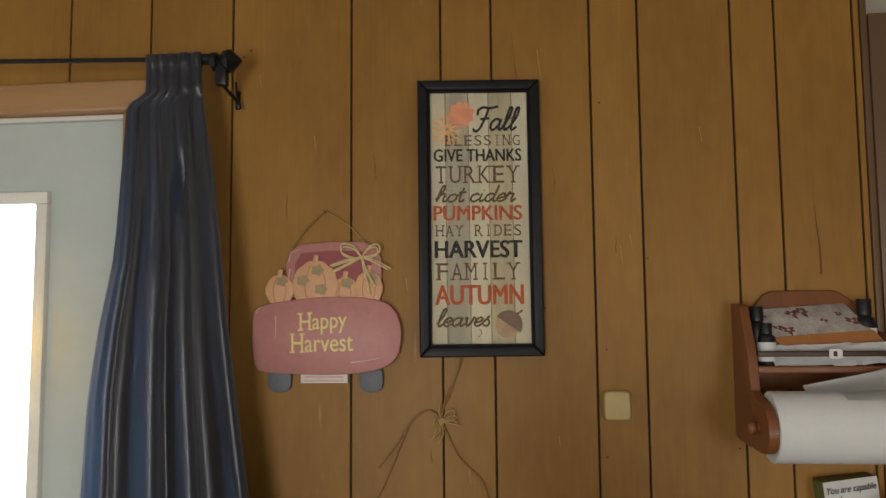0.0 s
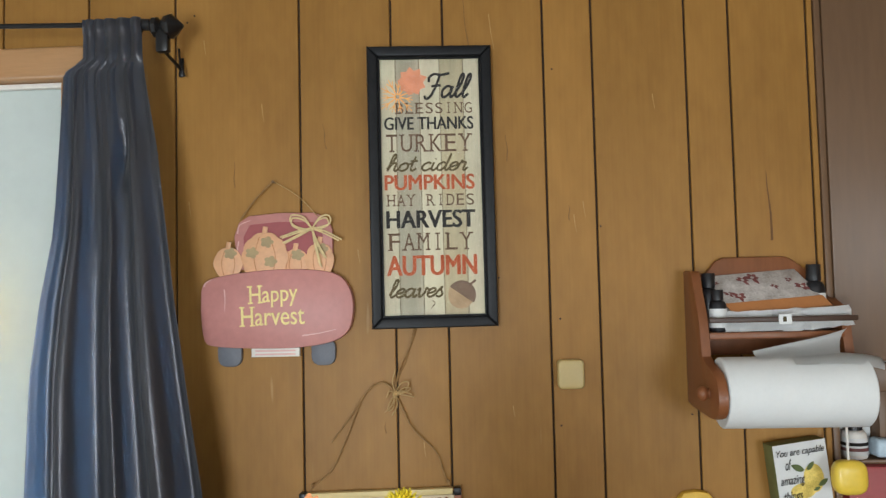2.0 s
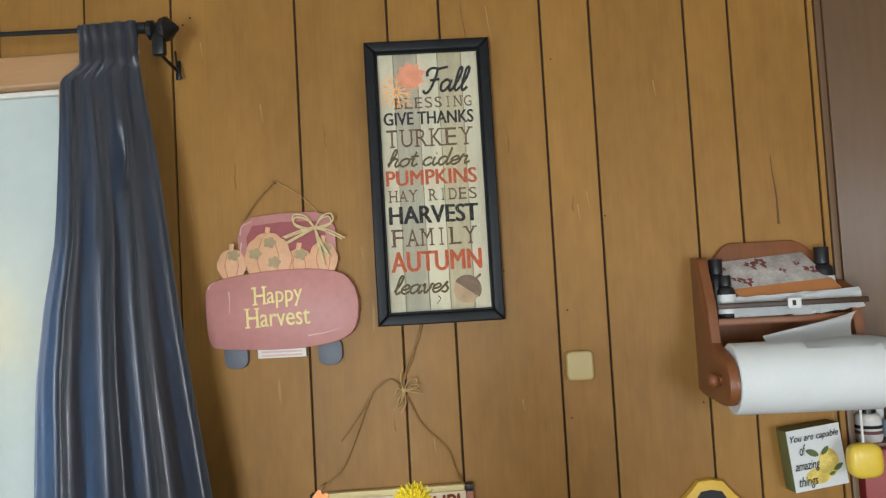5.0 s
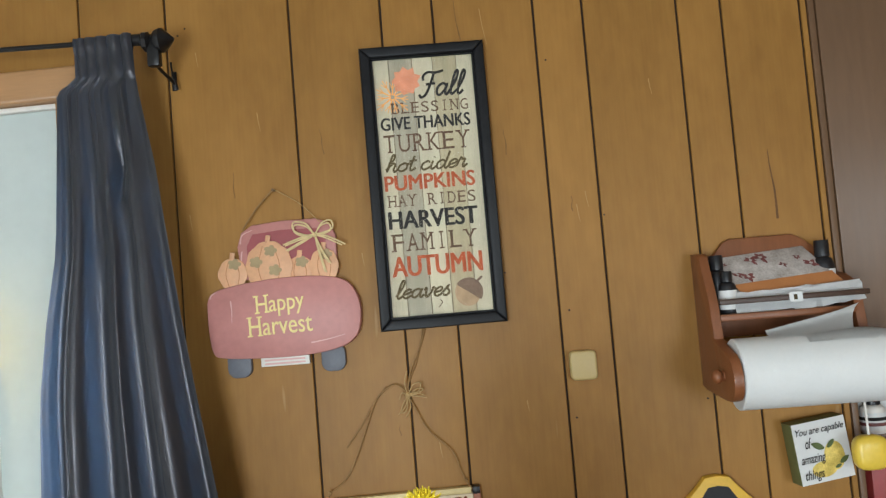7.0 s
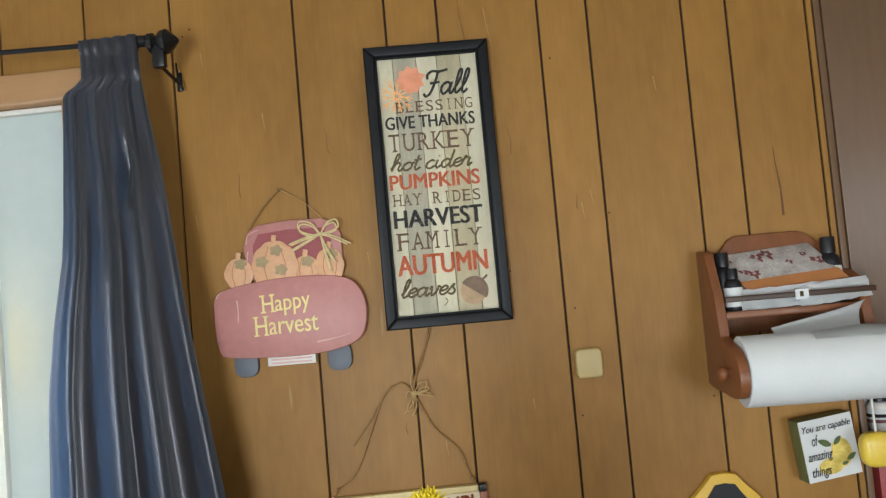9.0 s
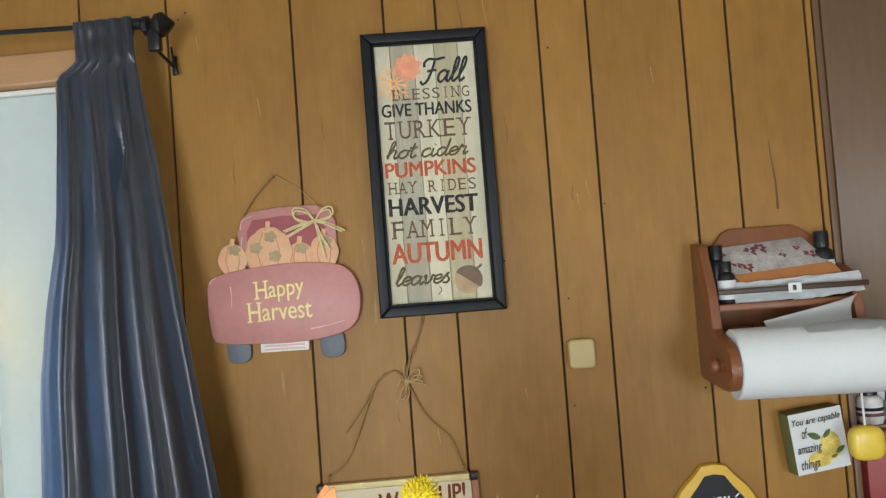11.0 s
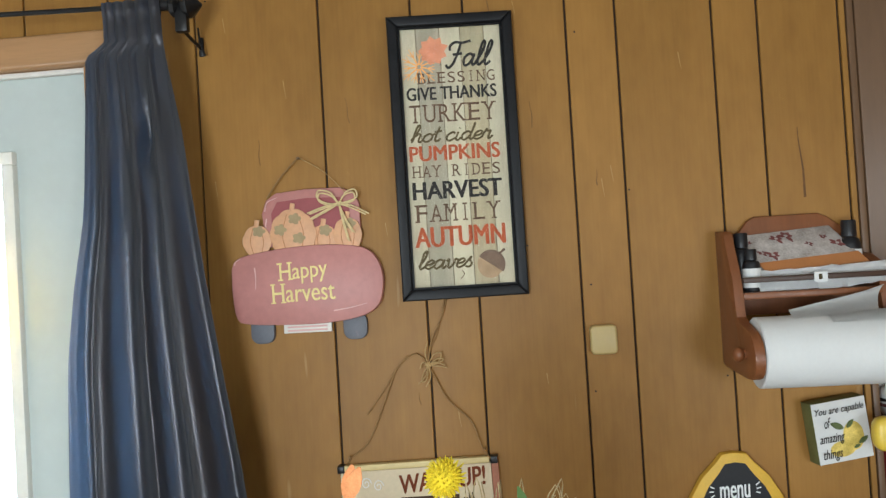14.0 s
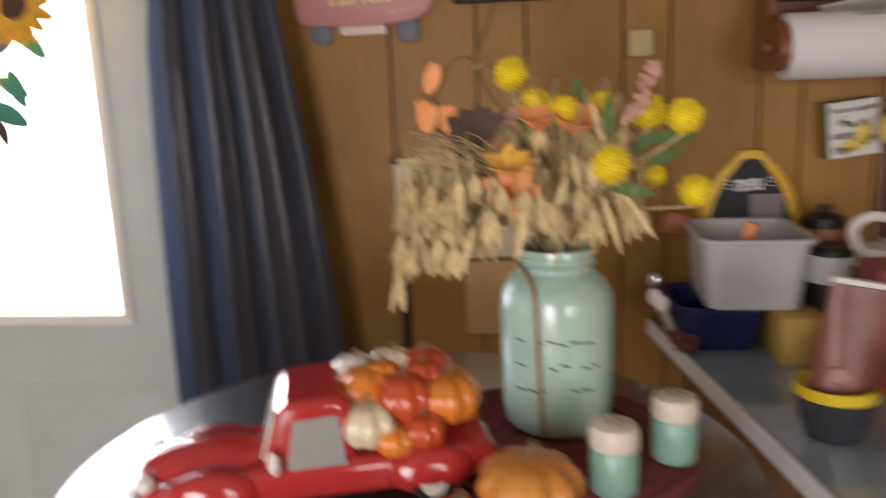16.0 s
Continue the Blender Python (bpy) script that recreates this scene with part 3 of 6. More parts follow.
def lettering(words, x0, x1, z0, z1, y, mat, parent, slant=0.0, bold=0.0, tilt=0.0, m=None, feet=False):
    """Raised letters that fill x0..x1 and z0..z1 on an upright face at depth y, each one a part."""
    me = glyph_mesh(words, slant)
    bm = bmesh.new()
    bm.from_mesh(me)
    bpy.data.meshes.remove(me)
    bmesh.ops.remove_doubles(bm, verts=bm.verts, dist=1e-5)
    xs, ys = [v.co.x for v in bm.verts], [v.co.y for v in bm.verts]
    ax, bx, ay, by = min(xs), max(xs), min(ys), max(ys)
    spin = Matrix.Identity(4)
    if tilt:
        c = Vector(((x0 + x1) / 2, y, (z0 + z1) / 2))
        spin = Matrix.Translation(c) @ pose(0, 0, 0, 0, -tilt, 0) @ Matrix.Translation(-c)
    if m:
        spin = m @ spin
    groups = []
    for faces in islands(bm):
        pts = [[(x0 + (v.co.x - ax) / (bx - ax) * (x1 - x0), z0 + (v.co.y - ay) / (by - ay) * (z1 - z0)) for v in f.verts] for f in faces]
        lo, hi = min(p[0] for f in pts for p in f), max(p[0] for f in pts for p in f)
        groups.append([lo, hi, pts])
    bm.free()
    groups.sort(key=lambda g: g[0])
    merged = []
    for lo, hi, pts in groups:
        if merged and min(hi, merged[-1][1]) - max(lo, merged[-1][0]) > 0.7 * min(hi - lo, merged[-1][1] - merged[-1][0]):
            merged[-1] = [min(lo, merged[-1][0]), max(hi, merged[-1][1]), merged[-1][2] + pts]
        else:
            merged.append([lo, hi, pts])
    for lo, hi, pts in merged:
        one = bmesh.new()
        d = bold * (x1 - x0) / (bx - ax)
        for k, (du, dv) in enumerate(((0, 0), (-d, 0), (d, 0), (-d * 0.5, -d * 0.35), (d * 0.5, d * 0.35), (-d * 0.5, d * 0.35), (d * 0.5, -d * 0.35)) if bold else ((0, 0),)):
            layer = bmesh.new()
            for f in pts:
                layer.faces.new([layer.verts.new((px + du, y - 0.00012 * k, pz + dv)) for px, pz in f])
            bmesh.ops.remove_doubles(layer, verts=layer.verts, dist=1e-7)
            r = bmesh.ops.extrude_face_region(layer, geom=list(layer.faces))
            bmesh.ops.translate(layer, vec=(0, -0.0005, 0), verts=[g for g in r["geom"] if isinstance(g, bmesh.types.BMVert)])
            flat = bpy.data.meshes.new("layer")
            layer.to_mesh(flat)
            layer.free()
            one.from_mesh(flat)
            bpy.data.meshes.remove(flat)
        if feet and lo == merged[0][0]:
            bottom, top = min(p[1] for f in pts for p in f), max(p[1] for f in pts for p in f)
            t, w = (z1 - z0) * 0.075, (hi - lo) * 0.22
            for px, pz in ((lo + w * 0.3, bottom), (lo + w * 0.3, top), (hi - w * 0.3, bottom), (hi - w * 0.3, top)):
                box(px - w, px + w, y - 0.0010, y - 0.0002, pz - t / 2, pz + t / 2, bm=one)
        part("letter", moved(one, spin), mat, parent, smooth=False)


# pen strokes of a joined brush hand: x-height 1, letters lean over afterwards
BRUSH = {"a": (1.05, [(0.75, 0.8), (0.45, 1.0), (0.1, 0.7), (0.12, 0.2), (0.38, 0.0), (0.7, 0.4), (0.82, 0.98), (0.78, 0.3), (0.92, 0.0), (1.15, 0.3)]),
         "l": (0.58, [(0.05, 0.25), (0.38, 1.1), (0.46, 1.8), (0.33, 2.05), (0.2, 1.7), (0.17, 0.4), (0.33, 0.0), (0.62, 0.3)]),
         "h": (0.98, [(0.0, 0.25), (0.33, 1.1), (0.42, 1.8), (0.30, 2.05), (0.17, 1.7), (0.12, 0.0)], [(0.12, 0.1), (0.25, 0.7), (0.52, 1.0), (0.68, 0.8), (0.65, 0.25), (0.80, 0.0), (1.05, 0.3)]),
         "o": (0.92, [(0.5, 1.0), (0.12, 0.7), (0.12, 0.22), (0.42, 0.0), (0.75, 0.3), (0.74, 0.75), (0.5, 1.0), (0.72, 0.82), (1.0, 0.9)]),
         "t": (0.62, [(0.25, 1.75), (0.17, 0.4), (0.33, 0.0), (0.65, 0.3)], [(-0.08, 1.15), (0.55, 1.22)]),
         "c": (0.78, [(0.72, 0.8), (0.48, 1.0), (0.12, 0.7), (0.12, 0.22), (0.42, 0.0), (0.82, 0.3)]),
         "i": (0.52, [(0.15, 1.0), (0.12, 0.3), (0.28, 0.0), (0.55, 0.3)], [(0.19, 1.38), (0.21, 1.46)]),
         "d": (1.05, [(0.75, 0.8), (0.45, 1.0), (0.1, 0.7), (0.12, 0.2), (0.38, 0.0), (0.7, 0.4), (0.84, 1.2), (0.86, 2.05), (0.80, 1.0), (0.78, 0.3), (0.92, 0.0), (1.15, 0.3)]),
         "e": (0.78, [(0.05, 0.4), (0.55, 0.55), (0.68, 0.82), (0.45, 1.0), (0.12, 0.7), (0.12, 0.22), (0.42, 0.0), (0.82, 0.3)]),
         "r": (0.84, [(0.0, 0.3), (0.2, 1.15), (0.32, 0.92), (0.60, 0.92), (0.52, 0.3), (0.65, 0.0), (0.9, 0.35)]),
         "v": (0.90, [(0.0, 0.75), (0.17, 1.0), (0.25, 0.25), (0.40, 0.0), (0.70, 0.5), (0.74, 1.0), (0.98, 0.85)]),
         "s": (0.66, [(0.0, 0.3), (0.40, 1.15), (0.36, 0.80), (0.62, 0.35), (0.45, 0.0), (0.10, 0.10)]),
         "F": (1.30, [(0.80, 2.02), (0.72, 1.0), (0.52, 0.15), (0.22, -0.12), (-0.02, 0.15)], [(0.06, 1.35), (-0.02, 1.75), (0.30, 2.05), (0.9, 1.98), (1.55, 2.12)], [(0.35, 0.98), (1.10, 1.06)]),
         " ": (0.45,)}


def brush_word(words, x0, x1, z0, z1, y, mat, parent, pen=0.15, slant=0.28):
    """Joined script letters; z0 is the baseline and z1 the height of the tall strokes."""
    total, x = 0.0, 0.0
    for ch in words:
        total += BRUSH[ch][0]
    total += slant * 2
    sx_, sz_ = (x1 - x0) / total, (z1 - z0) / 2.1
    for ch in words:
        adv, *strokes = BRUSH[ch]
        if strokes:
            bm = bmesh.new()
            for k, st in enumerate(strokes):
                pts = [(x0 + (x + px + slant * pz) * sx_, y - 0.0002 * k, z0 + pz * sz_) for px, pz in st]
                tube(spline(pts, 6), pen * sz_, 8, bm, flat=0.25)
            part("letter", bm, mat, parent)
        x += adv


FEET = {"A": "bl br", "B": "bl tl", "D": "bl tl", "E": "bl tl", "F": "bl tl", "G": "", "H": "bl br tl tr", "I": "bc tc", "K": "bl br tl tr", "L": "bl tl", "M": "bl br tl tr",
        "N": "bl tl tr", "R": "bl br tl", "S": "", "T": "bc", "U": "tl tr", "Y": "bc tl tr"}


def typewriter(words, x0, x1, z0, z1, y, mat, parent):
    """Slab-serif lettering with every letter in a cell of one width, each one a part."""
    cell = (x1 - x0) / len(words)
    h = z1 - z0
    for i, ch in enumerate(words):
        if ch == " ":
            continue
        bm = bmesh.new()
        wide = cell * (0.34 if ch == "I" else 0.76)
        a = x0 + cell * (i + 0.5) - wide / 2
        if ch == "I":
            box(a + wide * 0.36, a + wide * 0.64, y - 0.0004, y, z0, z1, bm=bm)
        else:
            me = glyph_mesh(ch)
            xs, ys = [v.co.x for v in me.vertices], [v.co.y for v in me.vertices]
            ax, bx, ay, by = min(xs), max(xs), min(ys), max(ys)
            for v in me.vertices:
                v.co = Vector((a + (v.co.x - ax) / (bx - ax) * wide, y - 0.0003, z0 + (v.co.y - ay) / (by - ay) * h))
            bm.from_mesh(me)
            bpy.data.meshes.remove(me)
        for foot in FEET.get(ch, "").split():
            cx = {"l": a + wide * 0.08, "r": a + wide * 0.92, "c": a + wide * 0.5}[foot[1]]
            zz = z0 if foot[0] == "b" else z1
            t = h * 0.085
            box(cx - cell * 0.17, cx + cell * 0.17, y - 0.0009, y - 0.0005, zz - (0 if foot[0] == "b" else t), zz + (t if foot[0] == "b" else 0), bm=bm)
        part("letter", bm, mat, parent, smooth=False)


def rounded(x0, x1, z0, z1, r, n=6):
    """A rectangle with round corners, as (x, z)."""
    out = []
    for cx, cz, a0 in ((x1 - r, z1 - r, 0), (x0 + r, z1 - r, 90), (x0 + r, z0 + r, 180), (x1 - r, z0 + r, 270)):
        for k in range(n + 1):
            a = radians(a0 + 90 * k / n)
            out.append((cx + r * math.cos(a), cz + r * math.sin(a)))
    return out


def ellipse(cx, cz, rx, rz, n=28, lobes=0, depth=0.0):
    out = []
    for k in range(n):
        a = 2 * math.pi * k / n
        q = 1 - depth * (1 - abs(math.cos(a * lobes / 2))) if lobes else 1
        out.append((cx + rx * q * math.cos(a), cz + rz * q * math.sin(a)))
    return out


# ---------------------------------------------------------------- the room
LEFT, RIGHT, REAR, HIGH = -2.2, 1.9, -3.2, 2.44
D0, D1, DTOP = -1.52, -0.605, 2.063          # door opening
TABLE, COUNTER = 0.98, 0.90

single("floor", box(LEFT - 0.1, RIGHT + 0.1, REAR - 0.1, 0.5, -0.05, 0.0), "floor", "brown wood-grain vinyl floor", "floor", kind="structure", smooth=False)
single("ceiling", box(LEFT - 0.1, RIGHT + 0.1, REAR - 0.1, 0.5, HIGH, HIGH + 0.05), "ceiling", "white textured ceiling", "ceiling", kind="structure", smooth=False)

# panelled wall: a dark backing behind upright boards with open joints
wall_north = single("wall_north", box(D1 + 0.0, 0.853, 0.006, 0.12, 0.0, HIGH), "groove", "honey-brown wood panelled wall with dark grooves", "wall", kind="structure", smooth=False)
over = part("backing", box(LEFT, D1, 0.006, 0.12, DTOP, HIGH), "groove", wall_north, smooth=False)
side = part("backing", box(LEFT, D0, 0.006, 0.12, 0.0, DTOP), "groove", wall_north, smooth=False)
JOINTS = [-0.733, -0.556, -0.379, -0.131, 0.050, 0.151, 0.344, 0.437, 0.613, 0.695, 0.839]
GAP = 0.0019
marks = [LEFT, -2.0, -1.81, -1.62, -1.44, -1.24, -1.10, -0.92] + JOINTS + [0.853]
for a, b in zip(marks, marks[1:]):
    low = 0.0
    if a >= D0 and b <= D1 + 0.06:
        low = DTOP + 0.055
    elif a < D1 + 0.06 and b > D1:
        low = 0.0
    x0, x1 = a + GAP, b - GAP
    if low == 0.0 and a < D1 < b:
        part("plank", box(x0, x1, -0.0, 0.007, DTOP + 0.055, HIGH, 0.0012, 1), "panel", wall_north)
        part("plank", box(D1 + 0.005, x1, -0.0, 0.007, 0.0, DTOP + 0.053, 0.0012, 1), "panel", wall_north)
    elif low == 0.0 and a < D0 < b:
        part("plank", box(x0, x1, -0.0, 0.007, DTOP + 0.055, HIGH, 0.0012, 1), "panel", wall_north)
        part("plank", box(x0, D0 - 0.005, -0.0, 0.007, 0.0, DTOP + 0.053, 0.0012, 1), "panel", wall_north)
    else:
        part("plank", box(x0, x1, -0.0, 0.007, low, HIGH, 0.0012, 1), "panel", wall_north)
# splits and nail holes in the boards
for x, z, h, lean in ((0.757, 1.775, 0.13, 0.05), (0.196, 2.15, 0.10, 0.10), (-0.083, 1.935, 0.05, 0.12), (-0.262, 1.865, 0.05, 0.0), (0.385, 1.772, 0.03, 0.0),
                      (0.026, 1.372, 0.022, 0.06), (0.27, 1.90, 0.05, 0.05)):
    bm = bmesh.new()
    pts = [(x - lean * h * (k - 0.5) + 0.0012 * math.sin(7 * k + x * 40), -0.0003, z + h * (k - 0.5)) for k in (0, 0.2, 0.4, 0.6, 0.8, 1)]
    tube(pts, 0.0026 if h > 0.12 else 0.0014, 5, bm, r_end=0.0006, flat=0.2)
    part("split", bm, "scar" if h > 0.12 else "scar_soft", wall_north, "dark split in the wood")
for x, z, h in ((-0.352, 1.800, 0.030), (-0.205, 1.985, 0.036), (0.245, 2.128, 0.07), (0.395, 1.752, 0.034), (0.413, 1.778, 0.030), (-0.02, 1.70, 0.025), (-0.32, 2.12, 0.03), (0.55, 1.98, 0.03), (0.10, 1.33, 0.03), (0.27, 1.40, 0.02)):
    part("scuff", tube([(x - 0.05 * h, -0.0002, z + h / 2), (x, -0.0004, z), (x + 0.08 * h, -0.0002, z - h / 2)], 0.0011, 5, r_end=0.0004, flat=0.3), "scuff", wall_north, "pale scuff in the varnish")
for x, z in ((0.362, 1.572), (0.358, 1.372), (0.443, 1.745), (0.248, 1.652), (0.438, 1.95), (0.60, 1.39), (-0.34, 2.185), (-0.355, 2.172), (0.052, 1.64), (0.36, 2.05)):
    part("nail_hole", moved(lathe([(0.0004, -0.001), (0.0018, -0.0006), (0.0019, 0.001)], 0, 0, 8), Matrix.Translation((x, -0.0004, z)) @ pose(0, 0, 0, -90)), "groove", wall_north)
single("corner_trim", prism([(0.8533, 0.0), (0.8645, 0.0), (0.8645, HIGH), (0.8533, HIGH)], -0.002, 0.12, 0.0005), "hutch", "narrow brown corner moulding", "trim", kind="structure")

# walls round the rest of the room, with unseen window openings cut for the lamps
def wall_with_window(name, along, at, a0, a1, w0, w1, s0, s1):
    bm = bmesh.new()
    t = 0.12
    for p0, p1, z0, z1 in ((a0, w0, 0, HIGH), (w1, a1, 0, HIGH), (w0, w1, 0, s0), (w0, w1, s1, HIGH)):
        if along == "y":
            box(at - t, at, p0, p1, z0, z1, bm=bm)
        else:
            box(p0, p1, at - t, at, z0, z1, bm=bm)
    return single(name, bm, "plaster", "cream painted wall with an unseen window opening", "wall", kind="structure", smooth=False)


wall_with_window("wall_west", "y", LEFT, REAR, 0.12, -2.05, -0.85, 1.0, 2.1)
wall_with_window("wall_south", "x", REAR, LEFT, 0.20, -0.74, -0.02, 0.60, 1.80)
wall_with_window("wall_south", "x", REAR, 0.20, RIGHT, 1.03, 1.85, 0.86, 1.78)
single("wall_east", box(RIGHT, RIGHT + 0.12, REAR, 0.5, 0, HIGH), "panel", "brown panelled side wall", "wall", kind="structure", smooth=False)
single("wall_recess", box(0.8645, RIGHT, 0.42, 0.5, 0, HIGH), "plaster", "pale wall behind the cabinet", "wall", kind="structure", smooth=False)

# door with a tall glazed opening
door = thing("door_1", (D0, 0.02, 0.0), "pale grey entry door with a tall clear glass pane", "door", kind="structure")
GX0, GX1, GZ0, GZ1 = -1.352, -0.782, 0.893, 1.892
bm = bmesh.new()
for x0, x1, z0, z1 in ((D0 + 0.003, GX0, 0.01, DTOP - 0.004), (GX1, D1 - 0.003, 0.01, DTOP - 0.004), (GX0, GX1, 0.01, GZ0), (GX0, GX1, GZ1, DTOP - 0.004)):
    box(x0, x1, 0.012, 0.055, z0, z1, bm=bm)
part("leaf", bm, "door", door, smooth=False)
for x0, x1 in ((D0 + 0.13, -1.09), (-1.035, D1 - 0.13)):
    part("raised_panel", prism(rounded(x0, x1, 0.16, 0.70, 0.004, 1), 0.009, 0.013, 0.003), "door", door)
    bm = bmesh.new()
    for q in ((x0 - 0.02, x1 + 0.02, 0.715, 0.73), (x0 - 0.02, x1 + 0.02, 0.13, 0.145), (x0 - 0.02, x0 - 0.006, 0.145, 0.715), (x1 + 0.006, x1 + 0.02, 0.145, 0.715)):
        box(q[0], q[1], 0.0095, 0.0125, q[2], q[3], 0.001, 1, bm=bm)
    part("moulding", bm, "door", door)
bm = bmesh.new()
W = 0.026
for x0, x1, z0, z1 in ((GX0 - 0.012, GX1 + 0.012, GZ1 - W + 0.012, GZ1 + 0.012), (GX0 - 0.012, GX1 + 0.012, GZ0 - 0.012, GZ0 + W - 0.012),
                       (GX0 - 0.012, GX0 + W - 0.012, GZ0 + W - 0.012, GZ1 - W + 0.012), (GX1 - W + 0.012, GX1 + 0.012, GZ0 + W - 0.012, GZ1 - W + 0.012)):
    box(x0, x1, -0.004, 0.03, z0, z1, 0.003, 2, bm=bm)
part("glazing_frame", bm, "cream_vinyl", door, "cream plastic glazing frame")
pane = part("pane", box(GX0 + 0.006, GX1 - 0.006, 0.030, 0.036, GZ0 + 0.006, GZ1 - 0.006), "glass", door, "clear glass", smooth=False)
pane.visible_shadow = False
casing = single("door_casing", prism([(D0 - 0.06, DTOP), (D1 + 0.055, DTOP), (D1 + 0.055, DTOP + 0.066), (D0 - 0.06, DTOP + 0.066)], -0.024, 0.012, 0.008, 3), "trim", "varnished wooden door casing", "trim", kind="structure")
single("door_casing", box(D1 + 0.001, D1 + 0.055, -0.020, 0.0, 0.0, DTOP - 0.001, 0.005), "trim", "varnished wooden door casing", "trim", kind="structure")
single("door_casing", box(D0 - 0.06, D0 - 0.001, -0.020, 0.0, 0.0, DTOP - 0.001, 0.005), "trim", "varnished wooden door casing", "trim", kind="structure")
single("weather_strip", box(D0 + 0.002, D1 - 0.002, -0.004, 0.010, DTOP - 0.012, DTOP - 0.0015, 0.002), "white_paint", "pale weather strip under the door head", "trim", kind="structure")

# brown cupboard beyond the corner: upper door, open pigeonholes under it
hutch = thing("wall_cabinet", (0.875, 0.0, 0.92), "tall brown wooden cupboard with open pigeonholes below its door", "cabinet")
part("upper_door", box(0.8665, 1.42, -0.004, 0.020, 1.482, 2.205, 0.004), "hutch", hutch)
part("side_stile", box(0.8665, 0.874, 0.10, 0.30, 0.921, 1.480, 0.002), "hutch", hutch)
part("rail", box(0.8665, 1.42, 0.002, 0.024, 1.425, 1.479, 0.003), "hutch", hutch)
part("divider", box(0.950, 0.976, 0.030, 0.28, 1.3005, 1.424, 0.003), "hutch", hutch)
part("shelf", box(0.8745, 1.42, 0.016, 0.29, 1.292, 1.300, 0.002), "hutch", hutch)
part("side_stile", box(1.42, 1.45, 0.0, 0.30, 0.921, 2.205, 0.003), "hutch", hutch)
part("back", box(0.8665, 1.45, 0.301, 0.315, 0.921, 2.205), "white_paper", hutch, "white back board", smooth=False)
part("body", box(0.8665, 1.4195, 0.021, 0.30, 1.485, 2.203), "hutch", hutch, smooth=False)

# ---------------------------------------------------------------- curtain and rod
rod = thing("curtain_rod", (-0.7, -0.1, 2.15), "black metal curtain rod with a finial", "curtain rod")
part("pole", tube([(-2.0, -0.10, 2.185), (-1.2, -0.10, 2.162), (-0.40, -0.10, 2.137)], 0.0048, 10), "black_metal", rod)
bm = tube([(-0.405, -0.10, 2.137), (-0.385, -0.10, 2.136)], 0.011, 10)
part("collar", bm, "black_metal", rod)
prof = [(0.010, -0.386), (0.019, -0.380), (0.019, -0.372), (0.011, -0.366), (0.021, -0.356), (0.024, -0.346), (0.013, -0.334), (0.003, -0.324)]
part("finial", moved(lathe(prof, 0, 0, 8), Matrix.Translation((0, -0.10, 2.131)) @ pose(0, 0, 0, 0, 90, 0)), "black_metal", rod)
part("bracket", box(-0.374, -0.350, -0.110, -0.092, 2.082, 2.134, 0.004), "black_metal", rod)
part("bracket_arm", tube([(-0.372, -0.098, 2.100), (-0.370, -0.050, 2.088), (-0.366, -0.006, 2.078)], 0.0034, 8), "black_metal", rod)
part("wall_plate", box(-0.371, -0.361, -0.006, -0.0005, 2.062, 2.100, 0.002), "black_metal", rod)
part("hook", tube(spline([(-0.366, -0.016, 2.115), (-0.362, -0.020, 2.090), (-0.355, -0.014, 2.060)]), 0.0022, 6), "black_metal", rod)
part("hook", tube(spline([(-0.405, -0.095, 2.135), (-0.415, -0.085, 2.10), (-0.416, -0.075, 2.065)]), 0.003, 6), "black_metal", rod)


def lerp_rows(rows, z):
    for (z0, *a), (z1, *b) in zip(rows, rows[1:]):
        if z0 >= z >= z1:
            k = (z0 - z) / (z0 - z1)
            return [p + (q - p) * k for p, q in zip(a, b)]
    return rows[-1][1:]


def fold(w, centre, width):
    d = (w - centre) / width
    return math.exp(-d * d)


